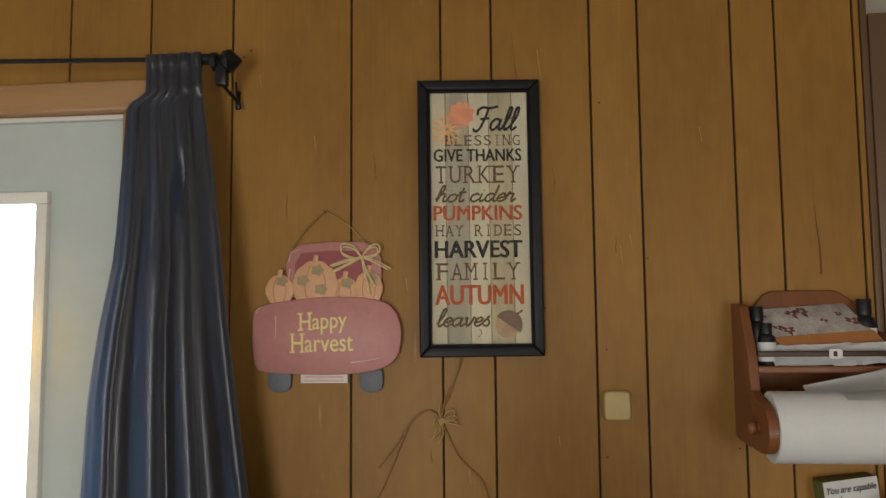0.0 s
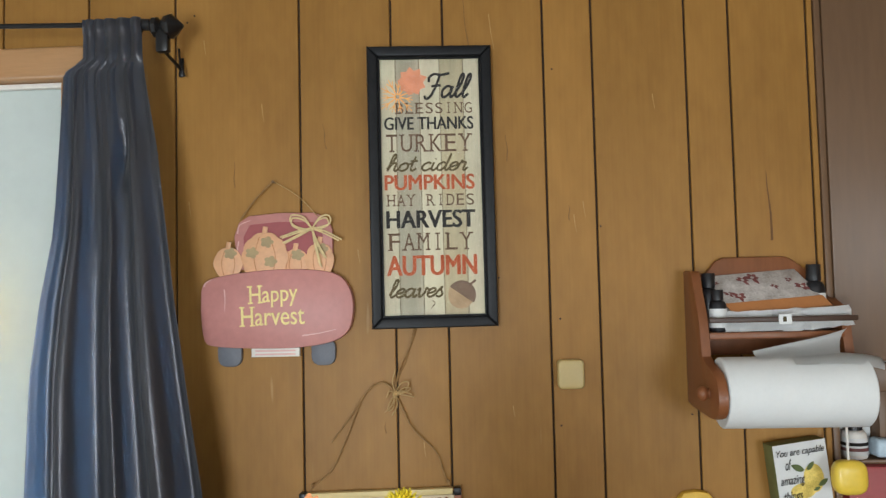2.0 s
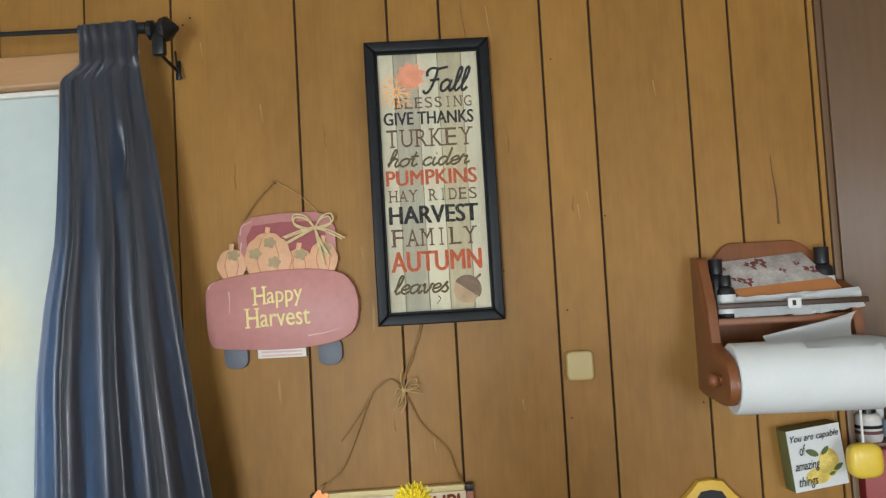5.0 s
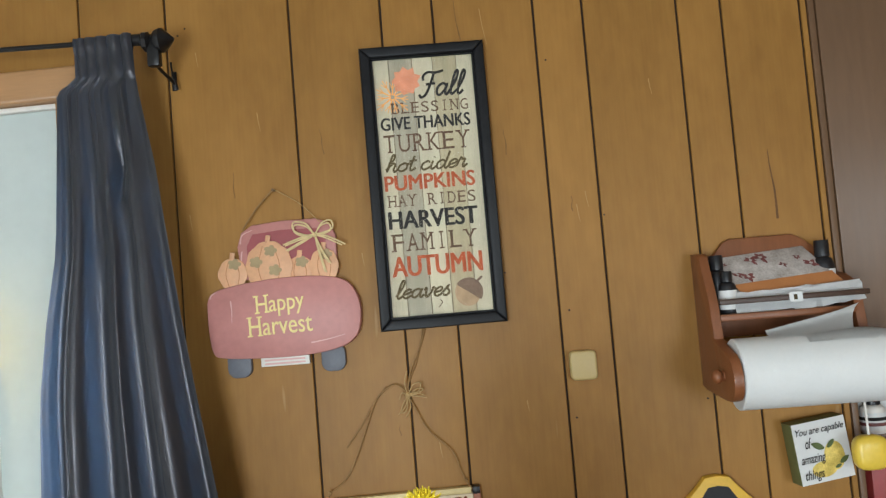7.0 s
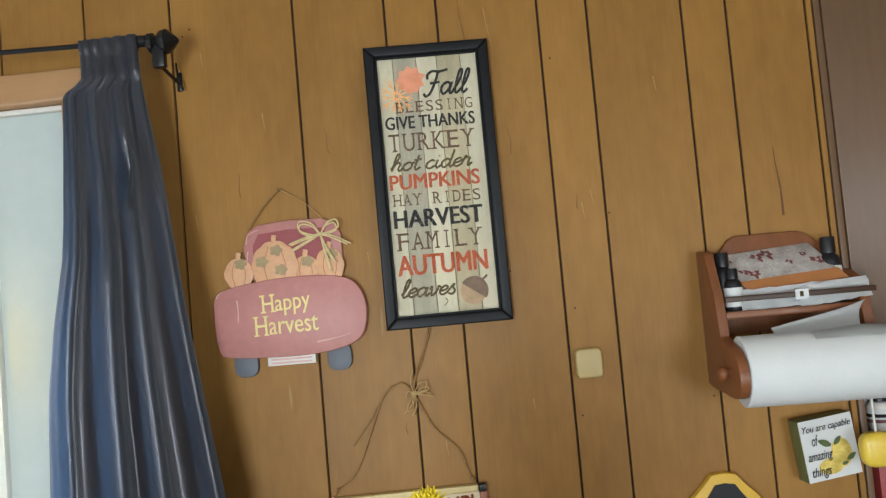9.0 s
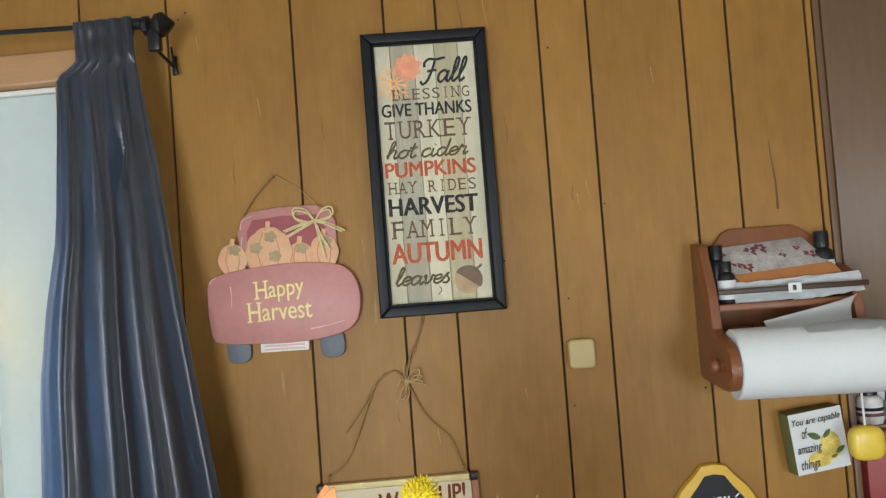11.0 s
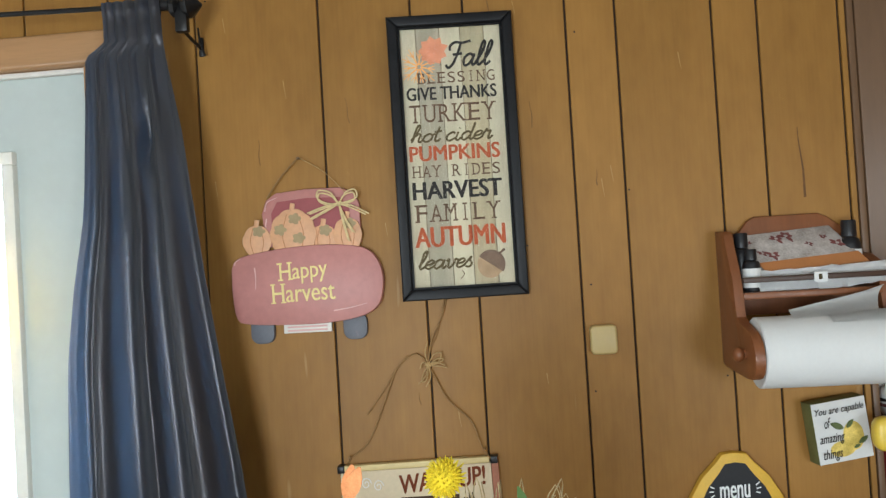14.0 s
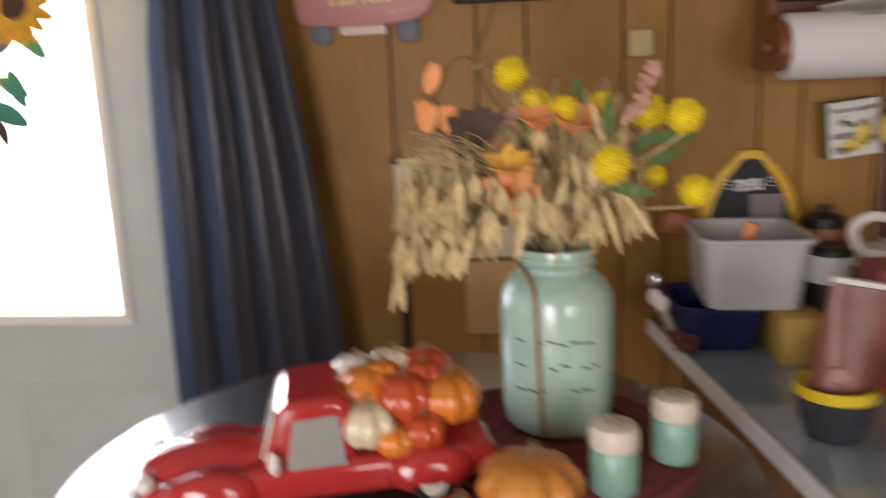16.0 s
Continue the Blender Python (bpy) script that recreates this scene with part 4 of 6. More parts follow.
def curtain_panel():
    """Gathered cloth on a rod pocket: tight pleats at the top, flaring into deep round folds with narrow crests."""
    rows = [(2.146, -0.509, -0.399), (2.066, -0.510, -0.396), (2.060, -0.535, -0.394), (2.04, -0.546, -0.391), (1.9, -0.550, -0.366), (1.80, -0.553, -0.354), (1.74, -0.557, -0.346), (1.62, -0.577, -0.331),
            (1.50, -0.590, -0.313), (1.29, -0.598, -0.282), (1.0, -0.604, -0.246), (0.76, -0.606, -0.224), (0.03, -0.608, -0.205)]
    bm = bmesh.new()
    nu, nz = 240, 120
    grid = []
    for j in range(nz + 1):
        z = 2.146 - (2.146 - 0.03) * (j / nz) ** 1.25
        a, b = lerp_rows(rows, z)
        down = 2.07 - z
        g = max(0.0, min(1.0, down / 0.62))
        tight = max(0.0, min(1.0, down / 0.03)) * max(0.0, 1 - down / 0.26)
        line = []
        for i in range(nu + 1):
            u = i / nu
            w = u + 0.045 * noise.noise(Vector((u * 1.4, z * 1.3, 3.7))) * (0.4 + 0.6 * g)
            pleat = max(0.0, math.sin(2 * math.pi * (6.3 * w + 0.15 + 0.5 * math.sin(4 * u + 3 * z)))) * (0.35 + 1.3 * abs(noise.noise(Vector((u * 4, 1.0, 2.0)))))
            y = -0.112 - 0.011 * tight * pleat
            for centre, width, depth in ((0.0, 0.060, 0.034), (0.23, 0.095, 0.055), (0.51, 0.085, 0.040), (0.78, 0.110, 0.050), (1.0, 0.050, 0.024)):
                y -= depth * g * fold(w, centre, width)
            for centre, width, depth in ((0.160, 0.010, 0.0085), (0.05, 0.016, 0.004), (0.53, 0.020, 0.0055), (0.72, 0.024, 0.004)):
                y -= depth * g * fold(w + 0.012 * noise.noise(Vector((centre * 9, z * 2.4, 0))), centre, width)
            y -= 0.0040 * noise.noise(Vector((u * 5, z * 2.6, 8.0))) * (0.4 + 0.6 * g)
            if down < 0:
                y = -0.1085 - 0.0095 * abs(math.sin(math.pi * (6.5 * u + 0.8 * math.sin(3 * u + 1)))) * (0.4 + 0.6 * u) - 0.002 * noise.noise(Vector((u * 5, z * 9, 2))) - 0.004 * max(0, math.cos((z - 2.136) / 0.012)) * (abs(z - 2.136) < 0.018)
            hollow = math.exp(-((z - 1.885 - 0.55 * (u - 0.62)) / 0.040) ** 2 - ((u - 0.62) / 0.085) ** 2) + 0.6 * math.exp(-((z - 1.76) / 0.10) ** 2 - ((u - 0.30 - 0.1 * (z - 1.76)) / 0.05) ** 2)
            y += 0.017 * hollow
            line.append(bm.verts.new((a + (b - a) * u, min(-0.03, y), z)))
        grid.append(line)
    for p, q in zip(grid, grid[1:]):
        for i in range(nu):
            bm.faces.new((p[i], p[i + 1], q[i + 1], q[i]))
    bmesh.ops.solidify(bm, geom=list(bm.faces), thickness=0.0025)
    return bm


ct = thing("curtain", (-0.42, -0.11, 0.03), "dark charcoal-blue satin curtain gathered on a rod", "curtain")
part("cloth", curtain_panel(), "curtain", ct)
bm = bmesh.new()
tube([(-0.510, -0.103, 2.141), (-0.45, -0.103, 2.140), (-0.399, -0.103, 2.138)], 0.0060, 12, bm)
part("rod_pocket", bm, "curtain", ct)

# ---------------------------------------------------------------- framed autumn word sign
SX0, SX1, SZ0, SZ1 = 0.002, 0.238, 1.562, 2.096
sign = thing("framed_sign", (0.12, 0, SZ0), "black-framed autumn word print on whitewashed boards", "wall sign")
FW = 0.0205
for nm, pts in (("frame_side", [(SX0, SZ0), (SX0, SZ1), (SX0 + FW, SZ1 - FW), (SX0 + FW, SZ0 + FW)]),
                ("frame_side", [(SX1, SZ0), (SX1 - FW, SZ0 + FW), (SX1 - FW, SZ1 - FW), (SX1, SZ1)]),
                ("frame_side", [(SX0, SZ1), (SX1, SZ1), (SX1 - FW, SZ1 - FW), (SX0 + FW, SZ1 - FW)]),
                ("frame_side", [(SX0, SZ0), (SX0 + FW, SZ0 + FW), (SX1 - FW, SZ0 + FW), (SX1, SZ0)])):
    part(nm, prism(pts, -0.024, -0.0005, 0.0045, 3), "black_frame", sign)
ix0, ix1, iz0, iz1 = SX0 + FW, SX1 - FW, SZ0 + FW, SZ1 - FW
part("backing", box(ix0 - 0.004, ix1 + 0.004, -0.006, -0.002, iz0 - 0.004, iz1 + 0.004), "board_gap", sign, smooth=False)
cuts = [0.0, 0.17, 0.40, 0.60, 0.83, 1.0]
for k, (a, b) in enumerate(zip(cuts, cuts[1:])):
    part("board", box(ix0 + (ix1 - ix0) * a + 0.0007, ix0 + (ix1 - ix0) * b - 0.0007, -0.008, -0.0062, iz0, iz1, 0.0004, 1), ("board_a", "board_b", "board_a", "board_c", "board_a")[k], sign)


def sx(px, py):
    return SX0 + (px - (735 + (py - 146) * 0.0185)) * (SX1 - SX0) / (211 + (py - 146) * 0.012)


def sz(py):
    return SZ1 - (py - 146) * (SZ1 - SZ0) / 487


ROWS = [("Fall", 832, 917, 192, 234, "ink_dark", 0.35, 0.016), ("BLESSING", 783, 917, 243, 262, "ink_brown", 0, 0.0), ("GIVE THANKS", 765, 917, 268, 290, "ink_dark", 0, 0.030),
        ("TURKEY", 765, 916, 298, 329, "ink_brown", 0, 0.0), ("hot cider", 767, 916, 332, 362, "ink_olive", 0.3, 0.016), ("PUMPKINS", 766, 919, 369, 395, "ink_red", 0, 0.030),
        ("HAY RIDES", 768, 921, 403, 423, "ink_brown", 0, 0.0), ("HARVEST", 769, 920, 431, 461, "ink_dark", 0, 0.036), ("FAMILY", 770, 918, 470, 500, "ink_brown", 0, 0.0),
        ("AUTUMN", 770, 923, 509, 543, "ink_red", 0, 0.036), ("leaves", 770, 874, 549, 580, "ink_olive", 0.3, 0.014)]
for words, a, b, t0, t1, mt, slant, bold in ROWS:
    if mt == "ink_brown":
        typewriter(words, sx(a, t0), sx(b, t0), sz(t1), sz(t0), -0.0081, mt, sign)
    elif slant:
        brush_word(words, sx(a, t0), sx(b, t0), sz(t1), sz(t0), -0.0084, mt, sign, 0.11 if words == "Fall" else 0.125)
    else:
        lettering(words, sx(a, t0), sx(b, t0), sz(t1), sz(t0), -0.0081, mt, sign, 0.0, bold)


def leaf_print(cx, cz, r, spikes, mat, y):
    pts = []
    for k in range(spikes * 2):
        a = math.pi * 2 * k / (spikes * 2) + 0.3
        q = r * (1.0 + 0.12 * math.sin(3.0 * k)) if k % 2 == 0 else r * 0.70
        pts.append((cx + q * math.cos(a), cz + q * math.sin(a)))
    part("leaf", prism(pts, y, y + 0.0006), mat, sign, smooth=False)


leaf_print(sx(812, 212), sz(206), 0.031, 9, "ink_coral", -0.0086)
for k in range(11):
    a = radians(20 + 32.7 * k)
    p = (sx(788, 235), -0.0082 - 0.00002 * k, sz(232))
    ln = 0.034 * (1.0 + 0.15 * math.sin(2.3 * k))
    q = (p[0] + ln * math.cos(a), p[1], p[2] + ln * math.sin(a))
    bm = tube([Vector(p).lerp(Vector(q), 0.12), q], 0.0015, 5, r_end=0.0008, flat=0.2)
    for side in (-0.5, 0.5):
        m0 = Vector(p).lerp(Vector(q), 0.55)
        tube([m0, m0 + Vector((0.013 * math.cos(a + side), 0, 0.013 * math.sin(a + side)))], 0.0010, 4, bm, r_end=0.0005, flat=0.2)
    part("leaf_rib", bm, "ink_orange", sign)
for a, b, c, d in ((ix0, ix1, iz1 - 0.0035, iz1), (ix0, ix1, iz0, iz0 + 0.0035), (ix0, ix0 + 0.0035, iz0 + 0.0036, iz1 - 0.0036), (ix1 - 0.0035, ix1, iz0 + 0.0036, iz1 - 0.0036)):
    part("frame_lip", box(a, b, -0.0175, -0.0128, c, d, 0.001, 1), "black_frame", sign)
ac, az = sx(898, 577), sz(578)
part("acorn", prism(ellipse(ac - 0.001, az, 0.0245, 0.026), -0.0087, -0.0082), "acorn", sign, smooth=False)
cap = [(ac + 0.027 * math.cos(radians(a)), az + 0.027 * math.sin(radians(a))) for a in range(-35, 146, 12)]
part("acorn_cap", prism(cap, -0.0092, -0.0088), "acorn_cap", sign, smooth=False)
part("acorn_stem", tube([(ac + 0.015, -0.009, az + 0.018), (ac + 0.027, -0.009, az + 0.027)], 0.0022, 6, flat=0.3), "acorn_cap", sign)
bm = tube(spline([(sx(845, 595), -0.0086, sz(600)), (sx(852, 600), -0.0086, sz(592)), (sx(848, 590), -0.0086, sz(586))]), 0.0008, 5, flat=0.4)
part("curl", bm, "ink_brown", sign)
gl = part("glass", box(ix0, ix1, -0.0125, -0.0108, iz0, iz1), "picture_glass", sign, "thin picture glass", smooth=False)
gl.visible_shadow = False
sign.location += Vector((0.006, -0.0132, -0.001))
sign.rotation_euler = (0, radians(-0.2), radians(6))      # hangs a little off the wall on one side

# ---------------------------------------------------------------- wooden truck sign
truck = thing("truck_sign", (-0.176, -0.01, 1.50), "red wooden pickup-truck sign with haze-paled paint and painted pumpkins", "wall sign")


def tx(px):
    return -0.294 + (px - 472) / 885


def tz(py):
    return 1.507 + (687 - py) / 905


cabpts = [(tx(508), tz(528)), (tx(502), tz(470)), (tx(510), tz(446)), (tx(528), tz(434)), (tx(580), tz(430)), (tx(640), tz(431)), (tx(662), tz(440)), (tx(672), tz(462)), (tx(672), tz(528))]
part("cab", prism(cabpts[::-1], -0.012, -0.002, 0.002), "truck_red", truck)
win = [(tx(520), tz(520)), (tx(519), tz(470)), (tx(530), tz(450)), (tx(580), tz(446)), (tx(640), tz(448)), (tx(655), tz(470)), (tx(657), tz(520))]
part("rear_window", prism(win[::-1], -0.0132, -0.0122), "truck_dark", truck, smooth=False)
for k, (cx, cz, rx, rz, lob) in enumerate(((608, 521, 24, 28, 4), (492, 516, 26, 28, 3), (650, 514, 25, 31, 4), (556, 508, 41, 45, 5))):
    fy = -0.0140 - 0.0009 * k
    pk = part("pumpkin", prism(ellipse(tx(cx), tz(cz), rx / 885, rz / 905, 40, lob * 2, 0.05), fy, -0.0124 - 0.0001 * k, 0.0006), "pumpkin_paint", truck, "painted peach-orange pumpkin")
    part("pumpkin_stem", tube([(tx(cx), fy, tz(cz - rz + 2)), (tx(cx + 2), fy, tz(cz - rz - 9))], 0.0050, 6, flat=0.3), "pumpkin_paint", pk)
    for q in range(3 if rx > 30 else 1):
        part("pumpkin_leaf", prism(ellipse(tx(cx + (4, -22, 10)[q]), tz(cz - rz * 0.60 + (0, 18, 34)[q]), 0.0135, 0.0115, 20, 5, 0.30), fy - 0.0006, fy - 0.0002), "leaf_paint", pk, "olive painted leaf", smooth=False)
    for q in (-0.45, 0.45):
        part("pumpkin_rib", tube(spline([(tx(cx + rx * q * 0.5), fy - 0.0001, tz(cz - rz * 0.8)), (tx(cx + rx * q), fy - 0.0001, tz(cz)), (tx(cx + rx * q * 0.6), fy - 0.0001, tz(cz + rz * 0.8))], 4), 0.0009, 5, flat=0.3), "orange_band", pk)
for px in (494, 655):
    part("wheel", prism(rounded(tx(px - 22), tx(px + 19), tz(696), tz(650), 0.017), -0.012, -0.002, 0.002), "wheel_grey", truck)
tail = [(tx(446), tz(564)), (tx(452), tz(550)), (tx(470), tz(541)), (tx(520), tz(533)), (tx(580), tz(529)), (tx(640), tz(531)), (tx(680), tz(540)), (tx(699), tz(560)), (tx(707), tz(590)),
        (tx(703), tz(625)), (tx(690), tz(645)), (tx(660), tz(658)), (tx(600), tz(665)), (tx(520), tz(664)), (tx(470), tz(660)), (tx(452), tz(650)), (tx(446), tz(610))]
tail = [(p[0], p[2]) for p in spline([(a, 0.0, b) for a, b in tail + tail[:1]], 4)][:-1]
part("tailgate", prism(tail[::-1], -0.021, -0.002, 0.0025), "truck_red", truck)
part("plate", box(tx(530), tx(613), -0.012, -0.004, tz(680), tz(662), 0.001), "white_paint", truck, "off-white painted number plate")
for k in range(2):
    part("plate_bar", box(tx(537), tx(606), -0.0127, -0.0122, tz(677 - 6 * k), tz(674 - 6 * k)), "pink_line", truck, smooth=False)
lettering("Happy", tx(530), tx(613), tz(594), tz(556), -0.0213, "letter_yellow", truck, 0.05, 0.010, 3, feet=True)
lettering("Harvest", tx(516), tx(624), tz(625), tz(593), -0.0213, "letter_yellow", truck, 0.0, 0.010, 1, feet=True)
for pts in ([(620, 644), (650, 640), (678, 634)], [(452, 556), (455, 550), (464, 545)], [(487, 562), (488, 580), (487, 600)], [(508, 465), (512, 450), (530, 442)], [(510, 478), (508, 490), (509, 500)]):
    y = -0.0215 if pts[0][1] > 530 else -0.0126
    part("highlight", tube(spline([(tx(a), y, tz(b)) for a, b in pts], 4), 0.0016, 5, r_end=0.0006, flat=0.3), "pink_line", truck)
nail = (-0.182, -0.012, 1.853)
part("nail", moved(lathe([(0.0012, 0), (0.0012, 0.014), (0.003, 0.0145), (0.003, 0.016)], 0, 0, 10), Matrix.Translation((-0.182, -0.001, 1.851)) @ pose(0, 0, 0, 90)), "stalk", truck)
part("hanger", tube(spline([nail, (-0.2185, -0.012, 1.817), (tx(513), -0.014, tz(442))], 5), 0.0016, 6), "twine", truck, "brown twine")
part("hanger", tube(spline([nail, (-0.134, -0.011, 1.822), (tx(650), -0.014, tz(441))], 5), 0.0008, 6), "jute", truck, "pale twine")
bow = (tx(638), -0.016, tz(460))
bows = [[(0, 0, 0), (-0.012, -0.006, 0.016), (-0.030, -0.006, 0.020), (-0.032, -0.004, 0.008), (-0.014, -0.002, -0.001), (0, 0, 0)],
        [(0, 0, 0), (0.012, -0.007, 0.014), (0.026, -0.006, 0.018), (0.028, -0.004, 0.006), (0.010, -0.002, 0.0), (0, 0, 0)],
        [(0, 0, 0), (-0.02, -0.005, -0.005), (-0.050, -0.003, -0.014)], [(0, 0, 0), (-0.02, -0.005, -0.010), (-0.046, -0.003, -0.022)],
        [(0, 0, 0), (0.02, -0.005, -0.006), (0.046, -0.004, -0.020)], [(0, 0, 0), (0.010, -0.005, -0.026), (0.022, -0.004, -0.048)],
        [(0, 0, 0), (0.006, -0.005, -0.026), (0.014, -0.004, -0.060)]]
truck.location.z -= 0.004
bowob = part("raffia_bow", blob(bow, (0.0055, 0.004, 0.005), 2, 0.1), "raffia", truck, "pale straw raffia bow")
for k, ln in enumerate(bows):
    for side in (-1, 1):
        off = Vector((0.0008 * side, -0.0006 * side, 0.0017 * side + 0.0006 * (k % 3)))
        pts = [tuple(Vector(bow) + Vector(p) * (1.2 + 0.05 * side) + off * (i > 0)) for i, p in enumerate(ln)]
        part("strand", tube(spline(pts, 5), 0.0015, 6, flat=0.35), "raffia", bowob)

# ---------------------------------------------------------------- hanging plaque under the word sign
plq = thing("hanging_plaque", (0.017, -0.01, 1.03), "cream wooden plaque with coffee lettering hung on twine", "wall sign")
PX0, PX1, PZ0, PZ1 = -0.134, 0.168, 1.035, 1.258
part("board", box(PX0, PX1 - 0.014, -0.016, -0.002, PZ0, PZ1 - 0.012, 0.002), "plaque_cream", plq)
part("top_strip", box(PX0, PX1 - 0.016, -0.019, -0.002, PZ1 - 0.0115, PZ1, 0.002), "plaque_strip", plq)
part("side_strip", box(PX1 - 0.0135, PX1, -0.019, -0.002, PZ0, PZ1 - 0.002, 0.002), "plaque_rust", plq)
for x, z in ((PX0 + 0.003, PZ1 - 0.006), (PX1 - 0.007, PZ1 - 0.006)):
    part("corner_clip", box(x - 0.0068, x + 0.0068, -0.0215, -0.0015, z - 0.0068, z + 0.0068, 0.0015), "black_metal", plq)
lettering("WAKE UP!", -0.020, 0.142, 1.203, 1.238, -0.0164, "plaque_ink", plq, 0.12, 0.026, 3)
for k, (a, b) in enumerate(((-0.02, 0.05), (0.060, 0.090))):
    part("text_bar", box(a, b, -0.0170, -0.0164, 1.176, 1.192, 0.0003, 1), "ink_brown", plq, smooth=False)
lettering("ell", 0.095, 0.117, 1.171, 1.193, -0.0164, "ink_dark", plq, 0.0, 0.02, 3)
part("text_bar", box(-0.01, 0.13, -0.0170, -0.0164, 1.145, 1.158, 0.0003, 1), "ink_brown", plq, smooth=False)
for cx in (-0.085, -0.062):
    pts = [(cx + 0.010 * (1 - k / 26) * math.cos(k * 0.45), -0.0168, 1.222 - (cx + 0.085) * 0.25 + 0.012 * (1 - k / 26) * math.sin(k * 0.45)) for k in range(22)]
    part("steam_curl", tube(pts, 0.0012, 5, flat=0.4), "white_paint", plq)
part("painted_cup", prism(rounded(-0.105, -0.045, 1.10, 1.185, 0.012), -0.0172, -0.0164), "pumpkin_paint", plq, smooth=False)
lean_m = Matrix.Translation((0.017, 0, 1.258)) @ pose(0, 0, 0, 0, -1.8, 0) @ Matrix.Translation((-0.017, 0, -1.258))
for piece in plq.children:
    piece.data.transform(lean_m)
TW = -0.008
knot = (0.047, -0.010, 1.437)
for ln, r in (([(0.090, TW, 1.565), (0.078, TW, 1.529), (0.057, TW, 1.486), (0.047, TW, 1.450)], 0.0014), ([(0.086, TW, 1.565), (0.068, TW, 1.50), (0.052, TW, 1.465), knot], 0.0010),
              ([knot, (0.036, TW, 1.452), (0.019, TW, 1.458), (-0.010, TW, 1.438), (-0.027, TW, 1.405), (-0.051, TW, 1.347), (-0.077, TW, 1.295), (-0.109, TW, 1.268), (PX0 + 0.016, -0.016, PZ1)], 0.0015),
              ([(0.006, TW, 1.455), (-0.018, TW, 1.428), (-0.040, TW, 1.394), (-0.076, TW, 1.348)], 0.0014),
              ([knot, (0.060, TW, 1.410), (0.081, TW, 1.369), (0.122, TW, 1.328), (0.135, TW, 1.292), (0.143, TW, 1.272), (PX1 - 0.014, -0.018, PZ1)], 0.0014)):
    part("cord", tube(spline(ln, 5), r * 1.05, 6), "twine", plq, "brown jute cord")
tied = part("cord_bow", blob(knot, (0.006, 0.005, 0.006), 2, 0.15), "jute", plq, "frayed pale jute bow")
for ln in ([(0, 0, 0), (0.012, -0.006, 0.020), (0.026, -0.006, 0.022), (0.020, -0.004, 0.006), (0, 0, 0)], [(0, 0, 0), (-0.010, -0.006, -0.016), (-0.014, -0.006, -0.030), (-0.004, -0.004, -0.026), (0, 0, 0)],
           [(0, 0, 0), (0.02, -0.006, -0.002), (0.036, -0.004, -0.006)], [(0, 0, 0), (-0.010, -0.006, 0.006), (-0.016, -0.004, -0.006)], [(0, 0, 0), (0.014, -0.006, 0.006), (0.032, -0.004, -0.001)], [(0, 0, 0), (-0.006, -0.006, -0.020), (-0.020, -0.004, -0.034)], [(0, 0, 0), (0.004, -0.006, -0.022), (-0.006, -0.004, -0.040)], [(0, 0, 0), (0.018, -0.006, 0.012), (0.030, -0.005, 0.010), (0.016, -0.004, 0.002), (0, 0, 0)], [(0, 0, 0), (-0.004, -0.006, 0.024), (0.002, -0.004, 0.046)]):
    part("strand", tube(spline([tuple(Vector(knot) + Vector(p)) for p in ln], 5), 0.00115, 5), "jute", tied)
for c in ((-0.114, -0.012, 1.268), (0.144, -0.012, 1.274)):
    part("cord_knot", blob(c, (0.004, 0.004, 0.004), 1, 0.2), "twine", plq)

kraft = thing("hanging_board", (0.08, -0.01, 0.86), "plain tan board hung below the plaque", "wall sign")
part("board", box(0.012, 0.150, -0.016, -0.002, 0.865, 1.028, 0.003), "tan", kraft)
part("hanger", tube([(0.08, -0.010, 1.024), (0.08, -0.010, 1.036)], 0.0015, 6), "twine", kraft)
strap = thing("hanging_strap", (-0.122, -0.01, 0.6), "black woven strap hanging from a peg", "strap")
part("band", prism([(-0.128, 1.035), (-0.114, 1.035), (-0.113, 0.62), (-0.131, 0.62)], -0.020, -0.012, 0.002), "strap", strap)
part("peg", moved(lathe([(0.005, 0), (0.004, 0.02), (0.008, 0.024), (0.007, 0.030)], 0, 0, 12), Matrix.Translation((-0.121, -0.0005, 1.03)) @ pose(0, 0, 0, 90)), "black_metal", strap)

# small square cover plate
pl = thing("cover_plate", (0.376, 0, 1.44), "aged cream square plastic box on the wall", "cover plate")
part("body", prism(rounded(0.353, 0.402, 1.442, 1.496, 0.009), -0.022, -0.0005, 0.004, 3), "cream_plastic", pl)

# ---------------------------------------------------------------- paper towel holder on the wall
hold = thing("towel_holder", (0.715, -0.06, 1.40), "reddish wooden wall shelf with a paper towel bar", "towel holder")
HX0, HX1 = 0.593, 0.855


def yz_prism(pts, x0, x1, bevel=0.0):
    """A flat shape in the plane across the wall, pts as (y, z), between x0 and x1."""
    bm = prism([(p[0], p[1]) for p in pts], 0.0, x1 - x0, bevel)
    for v in bm.verts:
        v.co = Vector((x0 + v.co.y, v.co.x, v.co.z))
    return bm


side_shape = [(-0.001, 1.413), (-0.030, 1.409), (-0.150, 1.406), (-0.172, 1.407), (-0.192, 1.412), (-0.206, 1.422), (-0.213, 1.438), (-0.212, 1.456), (-0.203, 1.472), (-0.187, 1.484), (-0.163, 1.491), (-0.135, 1.497), (-0.116, 1.506),
              (-0.108, 1.540), (-0.104, 1.565), (-0.092, 1.590), (-0.072, 1.625), (-0.062, 1.646), (-0.052, 1.654), (-0.001, 1.656)]
part("side_panel", yz_prism(side_shape, HX0, HX0 + 0.016, 0.003), "redwood", hold)
low_side = [p for p in side_shape if p[1] < 1.57] + [(-0.078, 1.588), (-0.040, 1.600), (-0.001, 1.604)]
low_side = [(y * 0.88, z) for y, z in low_side]
